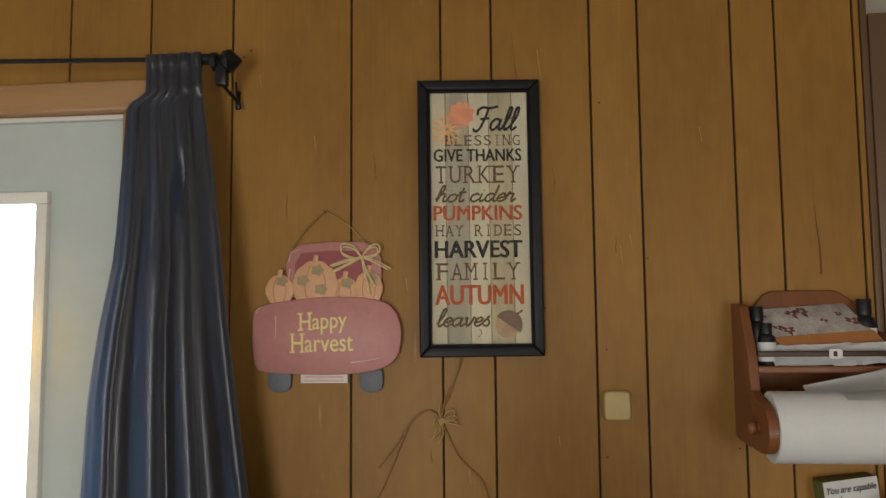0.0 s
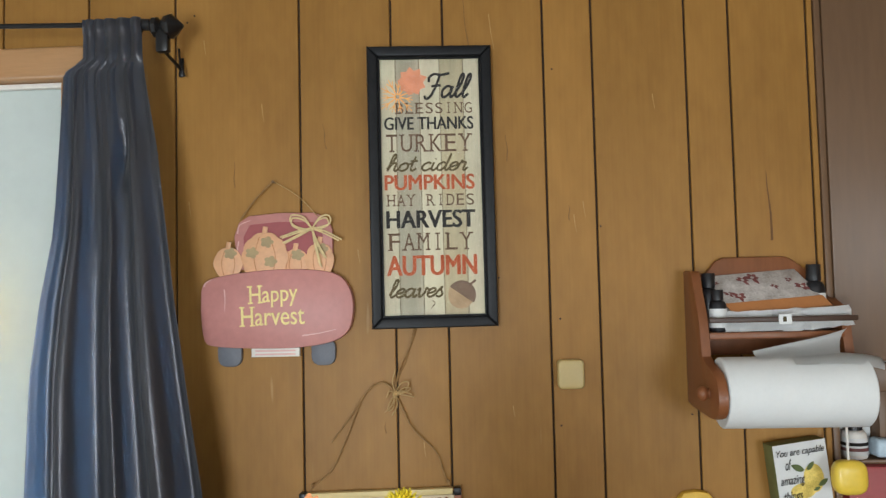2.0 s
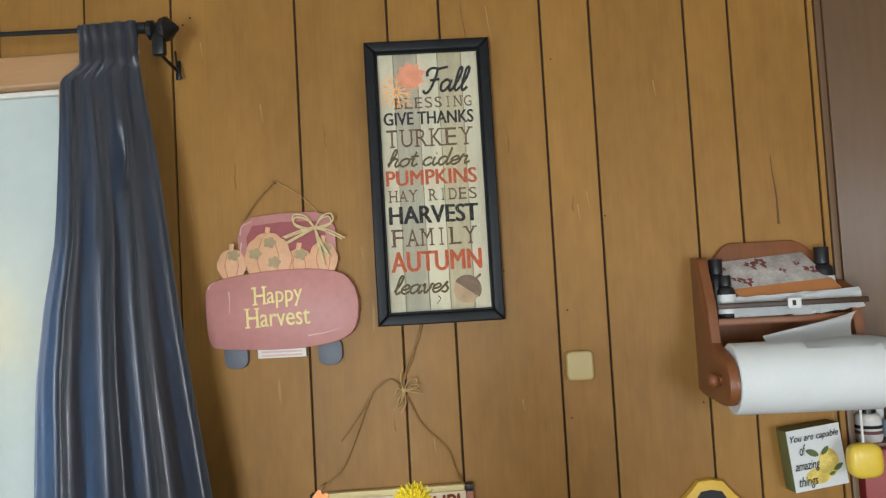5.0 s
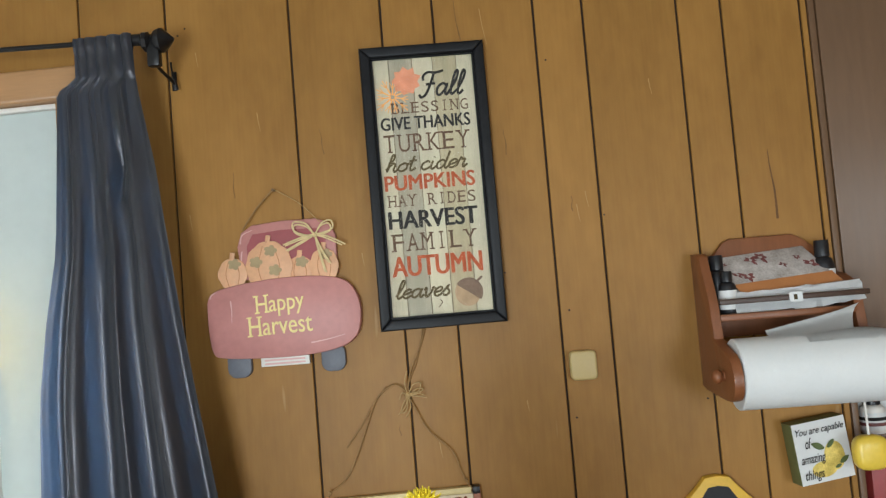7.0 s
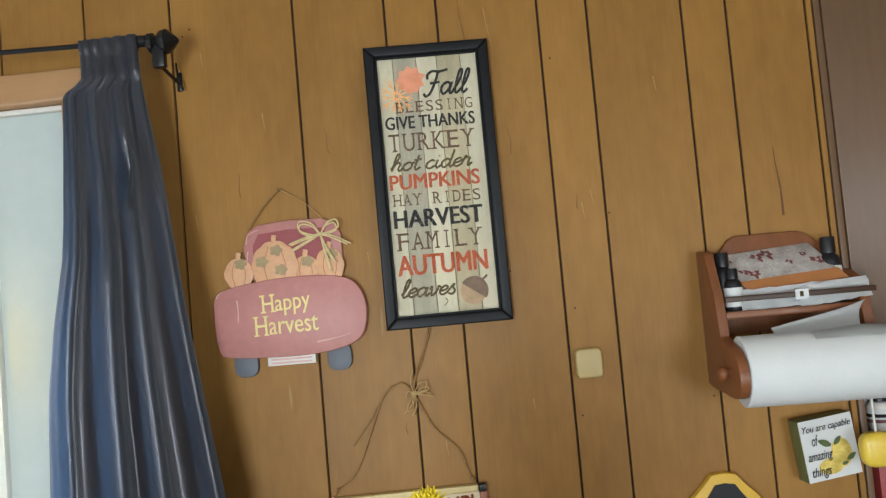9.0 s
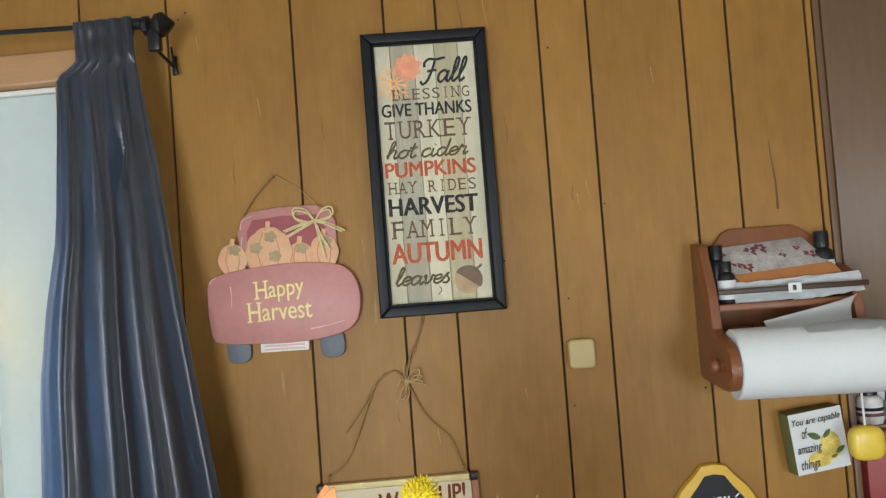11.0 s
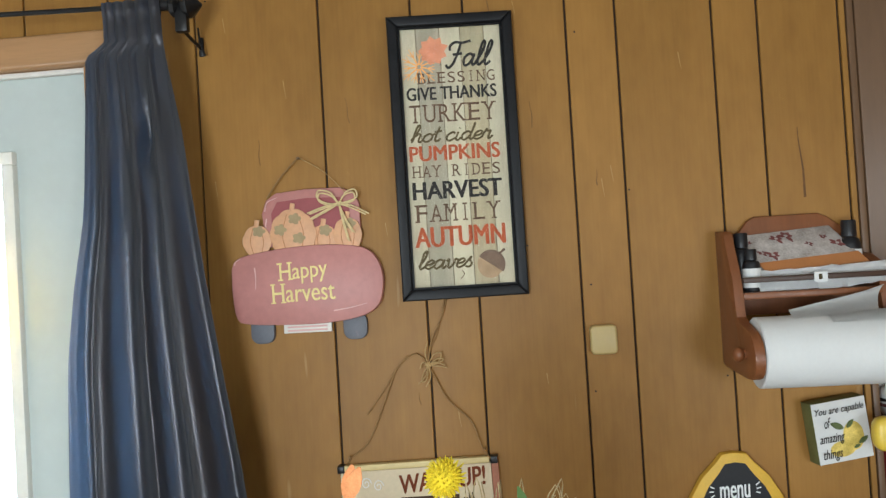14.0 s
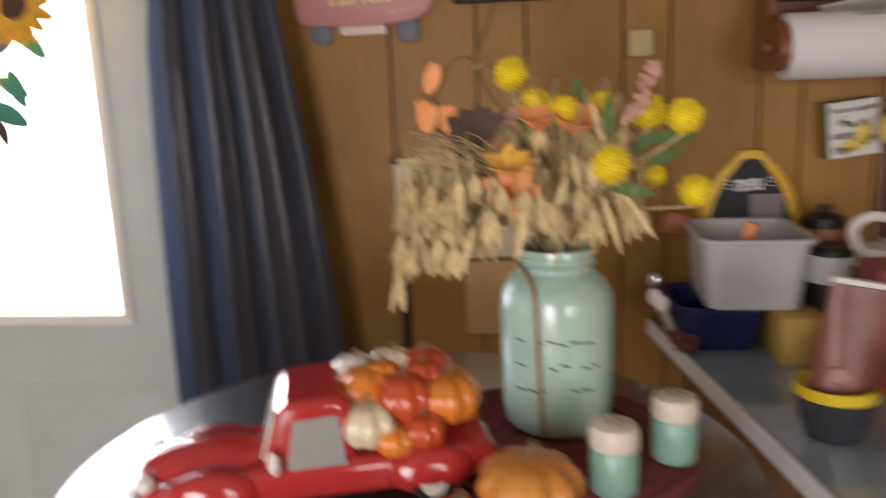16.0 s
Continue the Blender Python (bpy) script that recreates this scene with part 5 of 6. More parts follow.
part("side_panel", yz_prism(low_side, HX1 - 0.016, HX1, 0.003), "redwood", hold)
back = [(HX0 + 0.0165, 1.50), (HX1 - 0.0165, 1.50), (HX1 - 0.0165, 1.648), (HX1 - 0.04, 1.652), (HX1 - 0.065, 1.672), (HX1 - 0.080, 1.679), (HX0 + 0.070, 1.679), (HX0 + 0.056, 1.672), (HX0 + 0.04, 1.652), (HX0 + 0.0165, 1.648)]
part("back_board", prism(back, -0.014, -0.001, 0.003), "redwood", hold)
part("shelf", box(HX0 + 0.0165, HX1 - 0.0165, -0.108, -0.0145, 1.534, 1.546, 0.002), "redwood", hold)
part("front_rail", box(HX0 + 0.0165, HX1 + 0.006, -0.112, -0.103, 1.5625, 1.572, 0.002), "rail_dark", hold)
part("towel_bar", tube([(HX0 - 0.010, -0.155, 1.448), (HX1 + 0.01, -0.150, 1.448)], 0.009, 12), "redwood", hold)
part("knob", blob((HX0 - 0.012, -0.158, 1.448), (0.010, 0.0125, 0.0125), 3), "redwood", hold)

# paper roll with its loose sheet
roll = thing("paper_towel_roll", (0.73, -0.118, 1.387), "white paper towel roll with a loose torn sheet", "paper towel")
RX0, RX1, RR = HX0 + 0.019, 0.846, 0.0590
bm = bmesh.new()
seg = 56
rings = []
for x, r in ((RX0, 0.021), (RX0, RR - 0.002), (RX0 + 0.002, RR), (RX0 + 0.09, RR * 1.004), (RX1 - 0.09, RR * 0.998), (RX1 - 0.002, RR), (RX1, RR - 0.002), (RX1, 0.021)):
    rings.append([bm.verts.new((x, -0.150 + r * math.cos(2 * math.pi * k / seg), 1.448 + r * math.sin(2 * math.pi * k / seg))) for k in range(seg)])
for a, b in zip(rings, rings[1:] + rings[:1]):
    for k in range(seg):
        bm.faces.new((a[k], a[(k + 1) % seg], b[(k + 1) % seg], b[k]))
part("roll", bm, "paper", roll)
def sheet(point, nu, nv, name, label=""):
    """A thin curved paper sheet: point(u, v) gives its places."""
    bm = bmesh.new()
    g = [[bm.verts.new(point(i / nu, j / nv)) for j in range(nv + 1)] for i in range(nu + 1)]
    for a, b in zip(g, g[1:]):
        for j in range(nv):
            bm.faces.new((a[j], a[j + 1], b[j + 1], b[j]))
    bmesh.ops.solidify(bm, geom=list(bm.faces), thickness=0.0008)
    return part(name, bm, "paper", roll, label)


def flap(u, v):
    x = 0.670 + 0.138 * u + 0.026 * v * u
    z = 1.504 + 0.007 * u + v * (0.010 + 0.032 * u ** 1.3)
    y = -0.170 + 0.012 * u + 0.050 * math.sin(v * 1.4) * (0.5 + 0.5 * u) - 0.016 * u * v ** 3
    return (x, y, z + 0.003 * math.sin(4 * u + 1) * v)


def tip(u, v):
    ang = radians(128 - 74 * v)
    r = RR + 0.0016 + 0.005 * math.sin(math.pi * v) * u
    out = max(0.0, u - 0.60) / 0.40
    x = 0.725 + (RX1 - 0.725) * u + 0.026 * out * math.sin(math.pi * (0.25 + 0.6 * v))
    return (x, -0.150 + r * math.cos(ang), 1.448 + r * math.sin(ang) - 0.010 * out * out)


sheet(flap, 18, 10, "torn_flap")
sheet(tip, 18, 12, "loose_sheet")

# things kept on the shelf
def bottle(cx, cy, z0, r, h, body_mat, cap_mat, label, band=None):
    t = thing("bottle", (cx, cy, z0), label, "bottle")
    part("body", lathe([(r * 0.9, 0), (r, 0.003), (r, h * 0.62), (r * 0.85, h * 0.70), (r * 0.55, h * 0.74)], cx, cy, 24, cz=z0), body_mat, t)
    part("cap", lathe([(r * 0.62, h * 0.742), (r * 0.66, h * 0.75), (r * 0.66, h * 0.98), (r * 0.6, h)], cx, cy, 20, cz=z0), cap_mat, t)
    if band:
        part("label", lathe([(r + 0.0008, h * 0.10), (r + 0.0008, h * 0.55)], cx, cy, 24, cz=z0), band, t, "printed paper label")
    return t


bottle(0.629, -0.038, 1.5462, 0.018, 0.104, "black_plastic", "black_plastic", "small black bottle on the wooden shelf")
bottle(0.633, -0.080, 1.5462, 0.015, 0.074, "black_plastic", "black_plastic", "small black bottle with a white label on the shelf", "white_paper")
bottle(0.818, -0.034, 1.5462, 0.019, 0.116, "black_plastic", "black_plastic", "black bottle with a white label on the shelf", "white_paper")
carton = thing("foil_carton", (0.73, -0.05, 1.548), "grey floral kitchen-wrap carton leaning on the shelf", "carton")
lean = Matrix.Translation((0.728, -0.070, 1.572)) @ pose(0, 0, 0, -40, 0, 0) @ pose(0, 0, 0, 0, -5, 0) @ Matrix(((1, 0, -0.36, 0.012), (0, 1, 0, 0), (0, 0, 1, 0), (0, 0, 0, 1)))
part("box", moved(box(-0.080, 0.094, -0.012, 0.012, 0.0, 0.094, 0.002), lean), "tin_print", carton)
part("band", moved(box(-0.0805, 0.0945, -0.0132, -0.0122, 0.001, 0.026), lean), "orange_band", carton, "orange lower band", smooth=False)
rr = random.Random(4)
for cx, cz, size in ((-0.014, 0.076, 0.017), (0.006, 0.080, 0.020), (-0.044, 0.040, 0.018), (-0.058, 0.047, 0.012), (0.076, 0.050, 0.018), (0.064, 0.068, 0.010), (-0.066, 0.074, 0.009), (0.030, 0.056, 0.009)):
    bm = bmesh.new()
    for k in range(5):
        a = rr.uniform(0.3, 1.2) + k * 1.26
        petal((cx, -0.0128, cz), (math.cos(a), 0, 0.7 * math.sin(a)), size * rr.uniform(0.5, 0.85), size * 0.36, 0.0005, 0.0, bm, normal=(0, -1, 0), n=3)
    flower = part("flower", moved(bm, lean), "maroon", carton, "maroon printed flower")
    part("flower_heart", moved(prism(ellipse(cx, cz, size * 0.16, size * 0.14, 10), -0.0138, -0.0131), lean), "tin_print", flower, smooth=False)
for k, (x0, x1, y, z, tilt, mt) in enumerate(((0.640, 0.770, -0.090, 1.5635, -1, "wrap"), (0.655, 0.815, -0.083, 1.5640, -3, "wrap"), (0.735, 0.858, -0.094, 1.5655, -6, "wrap"))):
    pm = Matrix.Translation(((x0 + x1) / 2, y, z)) @ pose(0, 0, 0, 66, 0, 0) @ pose(0, 0, 0, 0, 0, -tilt)
    w = (x1 - x0) / 2
    bm = bmesh.new()
    gr = [[bm.verts.new((-w + 2 * w * i / 10, -0.018 + 0.036 * j / 4, 0.006 * (j / 4) ** 2 + 0.007 * noise.noise(Vector((i * 0.8, j * 0.9, k * 3.1))))) for j in range(5)] for i in range(11)]
    for a, b in zip(gr, gr[1:]):
        for j in range(4):
            bm.faces.new((a[j], a[j + 1], b[j + 1], b[j]))
    bmesh.ops.solidify(bm, geom=list(bm.faces), thickness=0.003)
    single("paper_packet", moved(bm, pm), mt, "folded white paper packet on the wooden shelf", "packet", "packets on the shelf")
tag = thing("price_tag", (0.742, -0.112, 1.566), "small white tag on the shelf rail", "tag")
part("card", box(0.726, 0.748, -0.1145, -0.1122, 1.559, 1.576, 0.0004, 1), "white_paper", tag)
part("mark", box(0.733, 0.739, -0.1151, -0.1146, 1.563, 1.572), "ink_olive", tag, smooth=False)

# square lemon block sign
tile = thing("lemon_block_sign", (0.772, -0.02, 1.24), "square white block sign with a painted lemon", "wall sign")
tm = Matrix.Translation((0.773, -0.010, 1.291)) @ pose(0, 0, 0, 0, 0, 10) @ pose(0, 0, 0, 0, -6, 0) @ Matrix.Diagonal((1.03, 1, 1.09, 1)) @ Matrix.Translation((-0.776, 0, -1.292))
part("block", moved(box(0.7275, 0.8255, -0.034, -0.001, 1.242, 1.342, 0.0015), tm), "canvas_edge", tile, "olive green block edge")
part("face", moved(box(0.728, 0.825, -0.0352, -0.0342, 1.2425, 1.3415), tm), "white_paper", tile, smooth=False)
for cx, cz, rx, rz, fy in ((0.795, 1.281, 0.0185, 0.0235, -0.0358), (0.773, 1.263, 0.023, 0.0130, -0.0361)):
    part("lemon", moved(prism(ellipse(cx, cz, rx, rz, 24), fy, -0.0354), tm), "lemon", tile, "painted yellow lemon", smooth=False)
for c, dv, ln in (((0.778, -0.0368, 1.296), (-1, 0, 0.5), 0.024), ((0.784, -0.0368, 1.296), (1, 0, 0.8), 0.018), ((0.802, -0.0368, 1.268), (1, 0, 0.5), 0.019), ((0.792, -0.0368, 1.262), (1, 0, 0.25), 0.012)):
    part("painted_leaf", moved(petal(c, dv, ln, ln * 0.45, 0.0006, 0.0, normal=(0, -1, 0)), tm), "lemon_green", tile, "dark green painted leaf")
for words, a, b, z0, z1 in (("You are capable", 0.732, 0.820, 1.319, 1.333), ("of", 0.745, 0.757, 1.300, 1.317), ("amazing", 0.733, 0.778, 1.272, 1.290), ("things", 0.735, 0.770, 1.246, 1.266)):
    lettering(words, a, b, z0, z1, -0.0374, "ink_dark", tile, 0.35, 0.0, 0, tm)

# yellow ornament on a white cord
orn = thing("hanging_ornament", (0.842, -0.09, 1.26), "glossy yellow rounded ornament on a white cord", "ornament")
om = Matrix.Translation((0.843, -0.085, 1.292))
bm = bmesh.new()
bmesh.ops.create_icosphere(bm, subdivisions=4, radius=1)
for v in bm.verts:
    d = v.co
    k = 1 / (abs(d.x) ** 3.2 + abs(d.y) ** 3.2 + abs(d.z) ** 3.2) ** (1 / 3.2)
    v.co = Vector((d.x * k * 0.029, d.y * k * 0.017, d.z * k * 0.030))
part("body", moved(bm, om), "ornament", orn)
part("cord", tube([(0.843, -0.085, 1.320), (0.842, -0.086, 1.36), (0.841, -0.088, 1.395)], 0.0022, 6), "white_paint", orn, "white cord")

# black lemon-shaped menu board
menu = thing("menu_board", (0.60, -0.01, 0.93), "black chalk menu board with a golden lemon-shaped rim", "menu board")


def lemon_shape(s):
    cx, cz = 0.598, 1.087
    half = [(0.0, 0.166), (0.022, 0.163), (0.036, 0.146), (0.060, 0.122), (0.082, 0.085), (0.097, 0.040), (0.101, -0.005), (0.094, -0.055), (0.074, -0.098), (0.044, -0.126), (0.022, -0.148), (0.0, -0.152)]
    pts = [(cx + x * s, cz + z * s if s == 1 else cz + z - math.copysign((1 - s) * 0.105, z)) for x, z in half]
    return pts + [(2 * cx - x, z) for x, z in pts[-2:0:-1]]


part("rim", prism(lemon_shape(1)[::-1], -0.018, -0.001, 0.003), "menu_yellow", menu)
part("board", prism(lemon_shape(0.83)[::-1], -0.0195, -0.0182), "chalkboard", menu, smooth=False)
lettering("menu", 0.567, 0.622, 1.170, 1.194, -0.0196, "chalk", menu, 0.2, 0.02, 4)
for a, b in (((0.632, 1.193), (0.639, 1.199)), ((0.633, 1.187), (0.641, 1.189)), ((0.632, 1.181), (0.639, 1.179)), ((0.558, 1.189), (0.551, 1.193)), ((0.557, 1.183), (0.549, 1.183)), ((0.558, 1.177), (0.551, 1.173))):
    part("dash", tube([(a[0], -0.0198, a[1]), (b[0], -0.0198, b[1])], 0.0012, 5, flat=0.4), "chalk", menu)
part("pinned_card", box(0.598, 0.662, -0.0225, -0.0198, 1.08, 1.163, 0.0005, 1), "grey_card", menu, "grey card pinned to the board")

# things in the pigeonholes
pill = bottle(0.905, 0.036, 1.3002, 0.0225, 0.070, "white_paint", "black_plastic", "white supplement bottle with a dark cap on the cabinet shelf", "white_paper")
for zz, w in ((1.328, 0.9), (1.318, 0.6)):
    part("print_bar", lathe([(0.0238, -0.003), (0.0238, 0.003)], 0.905, 0.036, 24, cz=zz), "ink_dark" if w > 0.8 else "maroon", pill)
single("paper_sheet", box(0.884, 0.948, 0.064, 0.070, 1.3002, 1.418, 0.001, 1), "white_paper", "white paper sheets standing in the pigeonhole", "paper")
single("paper_sheet", box(0.980, 1.12, 0.075, 0.081, 1.3002, 1.420, 0.001, 1), "white_paper", "white paper sheets standing in the pigeonhole", "paper")
single("green_carton", moved(box(-0.012, 0.062, -0.012, 0.012, 0.0, 0.030, 0.002), Matrix.Translation((0.982, 0.048, 1.328)) @ pose(0, 0, 0, 0, 22, 6)), "green_box", "small green plastic box on the shelf", "carton")
single("wrapped_packet", moved(box(-0.045, 0.075, -0.02, 0.02, 0.0, 0.034, 0.008, 3), Matrix.Translation((0.976, 0.026, 1.3030)) @ pose(0, 0, 0, 0, 3, 3)), "blue_pack", "pale blue wrapped packet on the shelf", "packet")
single("red_carton", box(0.8755, 1.25, -0.002, 0.24, 1.06, 1.2915, 0.004), "red_box", "dark red carton in the open cabinet", "carton")

# ---------------------------------------------------------------- side counter
cm = Matrix.Translation((0.401, -0.010, 0)) @ pose(0, 0, 0, 0, 0, 10)
counter = thing("side_counter", (0.9, -0.7, 0), "blue-grey laminate counter on a brown wooden cabinet", "counter")
part("top", moved(box(0.0, 0.78, -1.55, -0.02, COUNTER - 0.028, COUNTER, 0.006, 3), cm), "counter", counter)
part("edge_strip", moved(box(-0.010, -0.0005, -1.55, -0.02, COUNTER - 0.030, COUNTER + 0.004, 0.004, 3), cm), "counter_edge", counter, "edge strip with the door's gleam put in its colour")
part("body", moved(box(0.06, 0.76, -1.50, -0.10, 0.08, COUNTER - 0.029, 0.003), cm), "cabinet", counter)
for k in range(3):
    dr = part("door", moved(box(0.042, 0.059, -1.49 + 0.465 * k, -1.035 + 0.465 * k, 0.10, 0.85, 0.004), cm), "cabinet", counter)
    part("handle", moved(tube(spline([(0.042, -1.08 + 0.465 * k, 0.70), (0.020, -1.08 + 0.465 * k, 0.69), (0.020, -1.08 + 0.465 * k, 0.61), (0.042, -1.08 + 0.465 * k, 0.60)]), 0.004, 8), cm), "steel", dr, "steel handle")
part("plinth", moved(box(0.10, 0.74, -1.48, -0.14, 0.0, 0.079), cm), "black_plastic", counter, smooth=False)


def tub(name, x0, x1, y0, y1, z0, z1, taper, wall, mat, label, turn=0.0, rim=0.006):
    """An open tapered tub with a rolled rim."""
    t = thing(name, ((x0 + x1) / 2, (y0 + y1) / 2, z0), label, "tub")
    cx, cy = (x0 + x1) / 2, (y0 + y1) / 2
    m = Matrix.Translation((cx, cy, 0)) @ pose(0, 0, 0, 0, 0, turn)

    def ring(bm, sx_, sy_, z, r=0.03):
        pts = rounded(-sx_ / 2, sx_ / 2, -sy_ / 2, sy_ / 2, min(r, sx_ * 0.45, sy_ * 0.45), 5)
        return [bm.verts.new(m @ Vector((px, py, z))) for px, py in pts]

    bm = bmesh.new()
    w, d = x1 - x0, y1 - y0
    rs = [ring(bm, w - taper, d - taper, z0), ring(bm, w, d, z1 - 0.012), ring(bm, w + rim * 2, d + rim * 2, z1 - 0.010), ring(bm, w + rim * 2, d + rim * 2, z1),
          ring(bm, w - wall * 2, d - wall * 2, z1 - 0.002), ring(bm, w - taper - wall * 2, d - taper - wall * 2, z0 + 0.004)]
    for a, b in zip(rs, rs[1:]):
        for k in range(len(a)):
            bm.faces.new((a[k], a[(k + 1) % len(a)], b[(k + 1) % len(b)], b[k]))
    bm.faces.new(rs[0][::-1])
    bm.faces.new(rs[-1])
    part("shell", bm, mat, t)
    bm = bmesh.new()
    pts = [m @ Vector((px, py, z1 - 0.004)) for px, py in rounded(-w / 2 - rim, w / 2 + rim, -d / 2 - rim, d / 2 + rim, 0.03, 5)]
    tube(pts + pts[:1], 0.0042, 6, bm)
    part("rolled_rim", bm, mat, t)
    return t


tub("navy_tub", 0.425, 0.584, -0.235, -0.06, COUNTER, 0.988, 0.03, 0.004, "navy", "dark navy blue plastic tub on the counter")
tub("grey_tub", 0.466, 0.652, -0.262, -0.05, 0.9885, 1.120, 0.02, 0.004, "tub", "cloudy grey plastic tub stacked on a blue one")
single("orange_packet", moved(box(-0.012, 0.012, -0.006, 0.006, 0.0, 0.12, 0.004), Matrix.Translation((0.525, -0.20, 1.03)) @ pose(0, 0, 0, 12, 14, 0)), "orange_flower", "orange packet sticking out of the grey tub", "packet")
single("yellow_carton", box(0.592, 0.670, -0.300, -0.16, COUNTER, 0.987, 0.003), "mustard", "mustard yellow carton on the counter", "carton")
bowl_m = Matrix.Translation((0.588, -0.575, COUNTER)) @ Matrix.Diagonal((0.74, 0.74, 0.92, 1))
bag_m = Matrix.Translation((0.584, -0.575, 0.930)) @ pose(0, 0, 0, 0, 10, 0) @ Matrix.Diagonal((0.95, 0.8, 0.98, 1)) @ Matrix.Translation((-0.608, 0.548, -0.915))
bowl = thing("mixing_bowl", (0.606, -0.548, COUNTER), "dark enamel bowl with a yellow inside rim", "bowl")
part("shell", moved(lathe([(0.04, 0.0), (0.052, 0.003), (0.066, 0.036), (0.073, 0.066), (0.075, 0.070), (0.070, 0.070), (0.062, 0.036), (0.045, 0.010)], 0, 0, 40), bowl_m), "bowl_dark", bowl)
part("rim", moved(lathe([(0.0715, 0.0702), (0.0755, 0.0704), (0.0760, 0.078), (0.0755, 0.088), (0.0715, 0.0885), (0.0695, 0.078)], 0, 0, 40), bowl_m), "bowl_yellow", bowl, "bright yellow rim")
bag = thing("snack_bag", (0.612, -0.548, 0.93), "reddish-brown snack bag with a pale folded top standing in the bowl", "bag")
bm = bmesh.new()
gr = []
for j in range(9):
    v = j / 8
    w, d = 0.044 + 0.020 * v, 0.038 * (1 - v) + 0.008
    pts = ellipse(0.608 + 0.016 * v, 0.0, w, d, 24)
    gr.append([bm.verts.new((px + 0.003 * noise.noise(Vector((k * 0.7, j, 0))), -0.548 + pz + 0.004 * noise.noise(Vector((k * 0.9, j * 0.8, 4))), 0.915 + 0.195 * v)) for k, (px, pz) in enumerate(pts)])
for a, b in zip(gr, gr[1:]):
    for k in range(24):
        bm.faces.new((a[k], a[(k + 1) % 24], b[(k + 1) % 24], b[k]))
bm.faces.new(gr[0][::-1])
bm.faces.new(gr[-1])
part("pouch", moved(bm, bag_m), "bag", bag)
part("folded_top", moved(box(0.560, 0.690, -0.559, -0.537, 1.1105, 1.120, 0.004), bag_m), "white_paper", bag, "pale folded top edge")
part("print_patch", moved(prism(ellipse(0.592, 0.985, 0.014, 0.012, 16, 5, 0.2), -0.585, -0.572), bag_m), "pink_flower", bag, "pale printed patch")
redbox = thing("red_white_carton", (0.76, -0.385, COUNTER), "tall red and white carton on the counter", "carton")
part("box", box(0.690, 0.830, -0.43, -0.34, COUNTER, 1.105, 0.003), "red_box", redbox)
part("panel", box(0.736, 0.822, -0.4312, -0.4302, 0.95, 1.09), "white_paper", redbox, "white printed panel", smooth=False)
can = thing("dark_canister", (0.69, -0.17, COUNTER), "dark canister with a white collar on the counter", "canister")
part("body", lathe([(0.040, 0), (0.042, 0.004), (0.042, 0.185), (0.036, 0.195)], 0.70, -0.20, 28, cz=COUNTER), "black_plastic", can)
part("collar", lathe([(0.0428, 0.13), (0.0432, 0.135), (0.0432, 0.175), (0.0428, 0.18)], 0.70, -0.20, 28, cz=COUNTER), "white_paper", can)
kettle = thing("white_jug", (0.775, -0.20, COUNTER), "white jug with a looped handle and black trim", "jug")
part("body", lathe([(0.045, 0), (0.05, 0.006), (0.052, 0.15), (0.046, 0.19), (0.040, 0.20)], 0.775, -0.24, 28, cz=COUNTER), "white_paint", kettle)
part("handle", tube(spline([(0.735, -0.255, 1.08), (0.710, -0.265, 1.135), (0.740, -0.27, 1.160), (0.79, -0.26, 1.14), (0.80, -0.255, 1.085)]), 0.009, 8), "white_paint", kettle)
part("band", lathe([(0.0525, 0.14), (0.0530, 0.145), (0.0515, 0.165), (0.0505, 0.166)], 0.775, -0.24, 28, cz=COUNTER), "black_plastic", kettle)
pot = thing("brown_jar", (0.745, -0.09, COUNTER), "rust-brown jar with a dark lid by the wall", "jar")
part("body", lathe([(0.035, 0), (0.042, 0.01), (0.044, 0.17), (0.036, 0.205)], 0.725, -0.075, 24, cz=COUNTER), "plaque_rust", pot)
part("lid", lathe([(0.038, 0.2055), (0.038, 0.225), (0.012, 0.235), (0.012, 0.248)], 0.725, -0.075, 24, cz=COUNTER), "black_plastic", pot)
for k, (a, b, mt, lab) in enumerate((((0.428, -0.10, 0.905), (0.388, -0.20, 1.030), "steel", "steel whisk handle by the tubs"), ((0.430, -0.14, 0.907), (0.382, -0.24, 1.010), "white_paint", "white plastic spoon by the tubs"),
                                     ((0.436, -0.16, 0.907), (0.394, -0.25, 1.000), "white_paint", "white plastic spoon by the tubs"))):
    t = thing("utensil", a, lab, "utensil", "utensils by the tubs")
    part("handle", tube([a, b], 0.0045, 8), mt, t)
    part("head", blob(b, (0.012, 0.008, 0.017), 3, 0.05), mt, t)
single("maroon_cloth", moved(blob((0, 0, 0.018), (0.026, 0.05, 0.020), 3, 0.5, 30), Matrix.Translation((0.446, -0.20, COUNTER - 0.002))), "maroon", "crumpled maroon cloth on the counter", "cloth")
single("red_packet", moved(box(-0.028, 0.028, -0.02, 0.02, 0, 0.05, 0.010, 3), Matrix.Translation((0.436, -0.085, 1.09)) @ pose(0, 0, 0, 0, 14, 10)), "plaque_rust", "small rust-red packet pinned by the wall", "packet").location = (0, 0.02, 0)
jar = thing("clear_container", (0.72, -0.72, COUNTER), "cloudy plastic container near the counter edge", "container")
part("shell", lathe([(0.060, 0), (0.070, 0.006), (0.078, 0.10), (0.080, 0.14), (0.076, 0.14), (0.072, 0.09), (0.060, 0.010)], 0.735, -0.70, 32, cz=COUNTER), "blue_pack", jar)
single("orange_fruit", blob((0.735, -0.70, 0.945), (0.034, 0.034, 0.033), 3, 0.03), "gourd", "orange fruit in a cloudy container", "fruit")

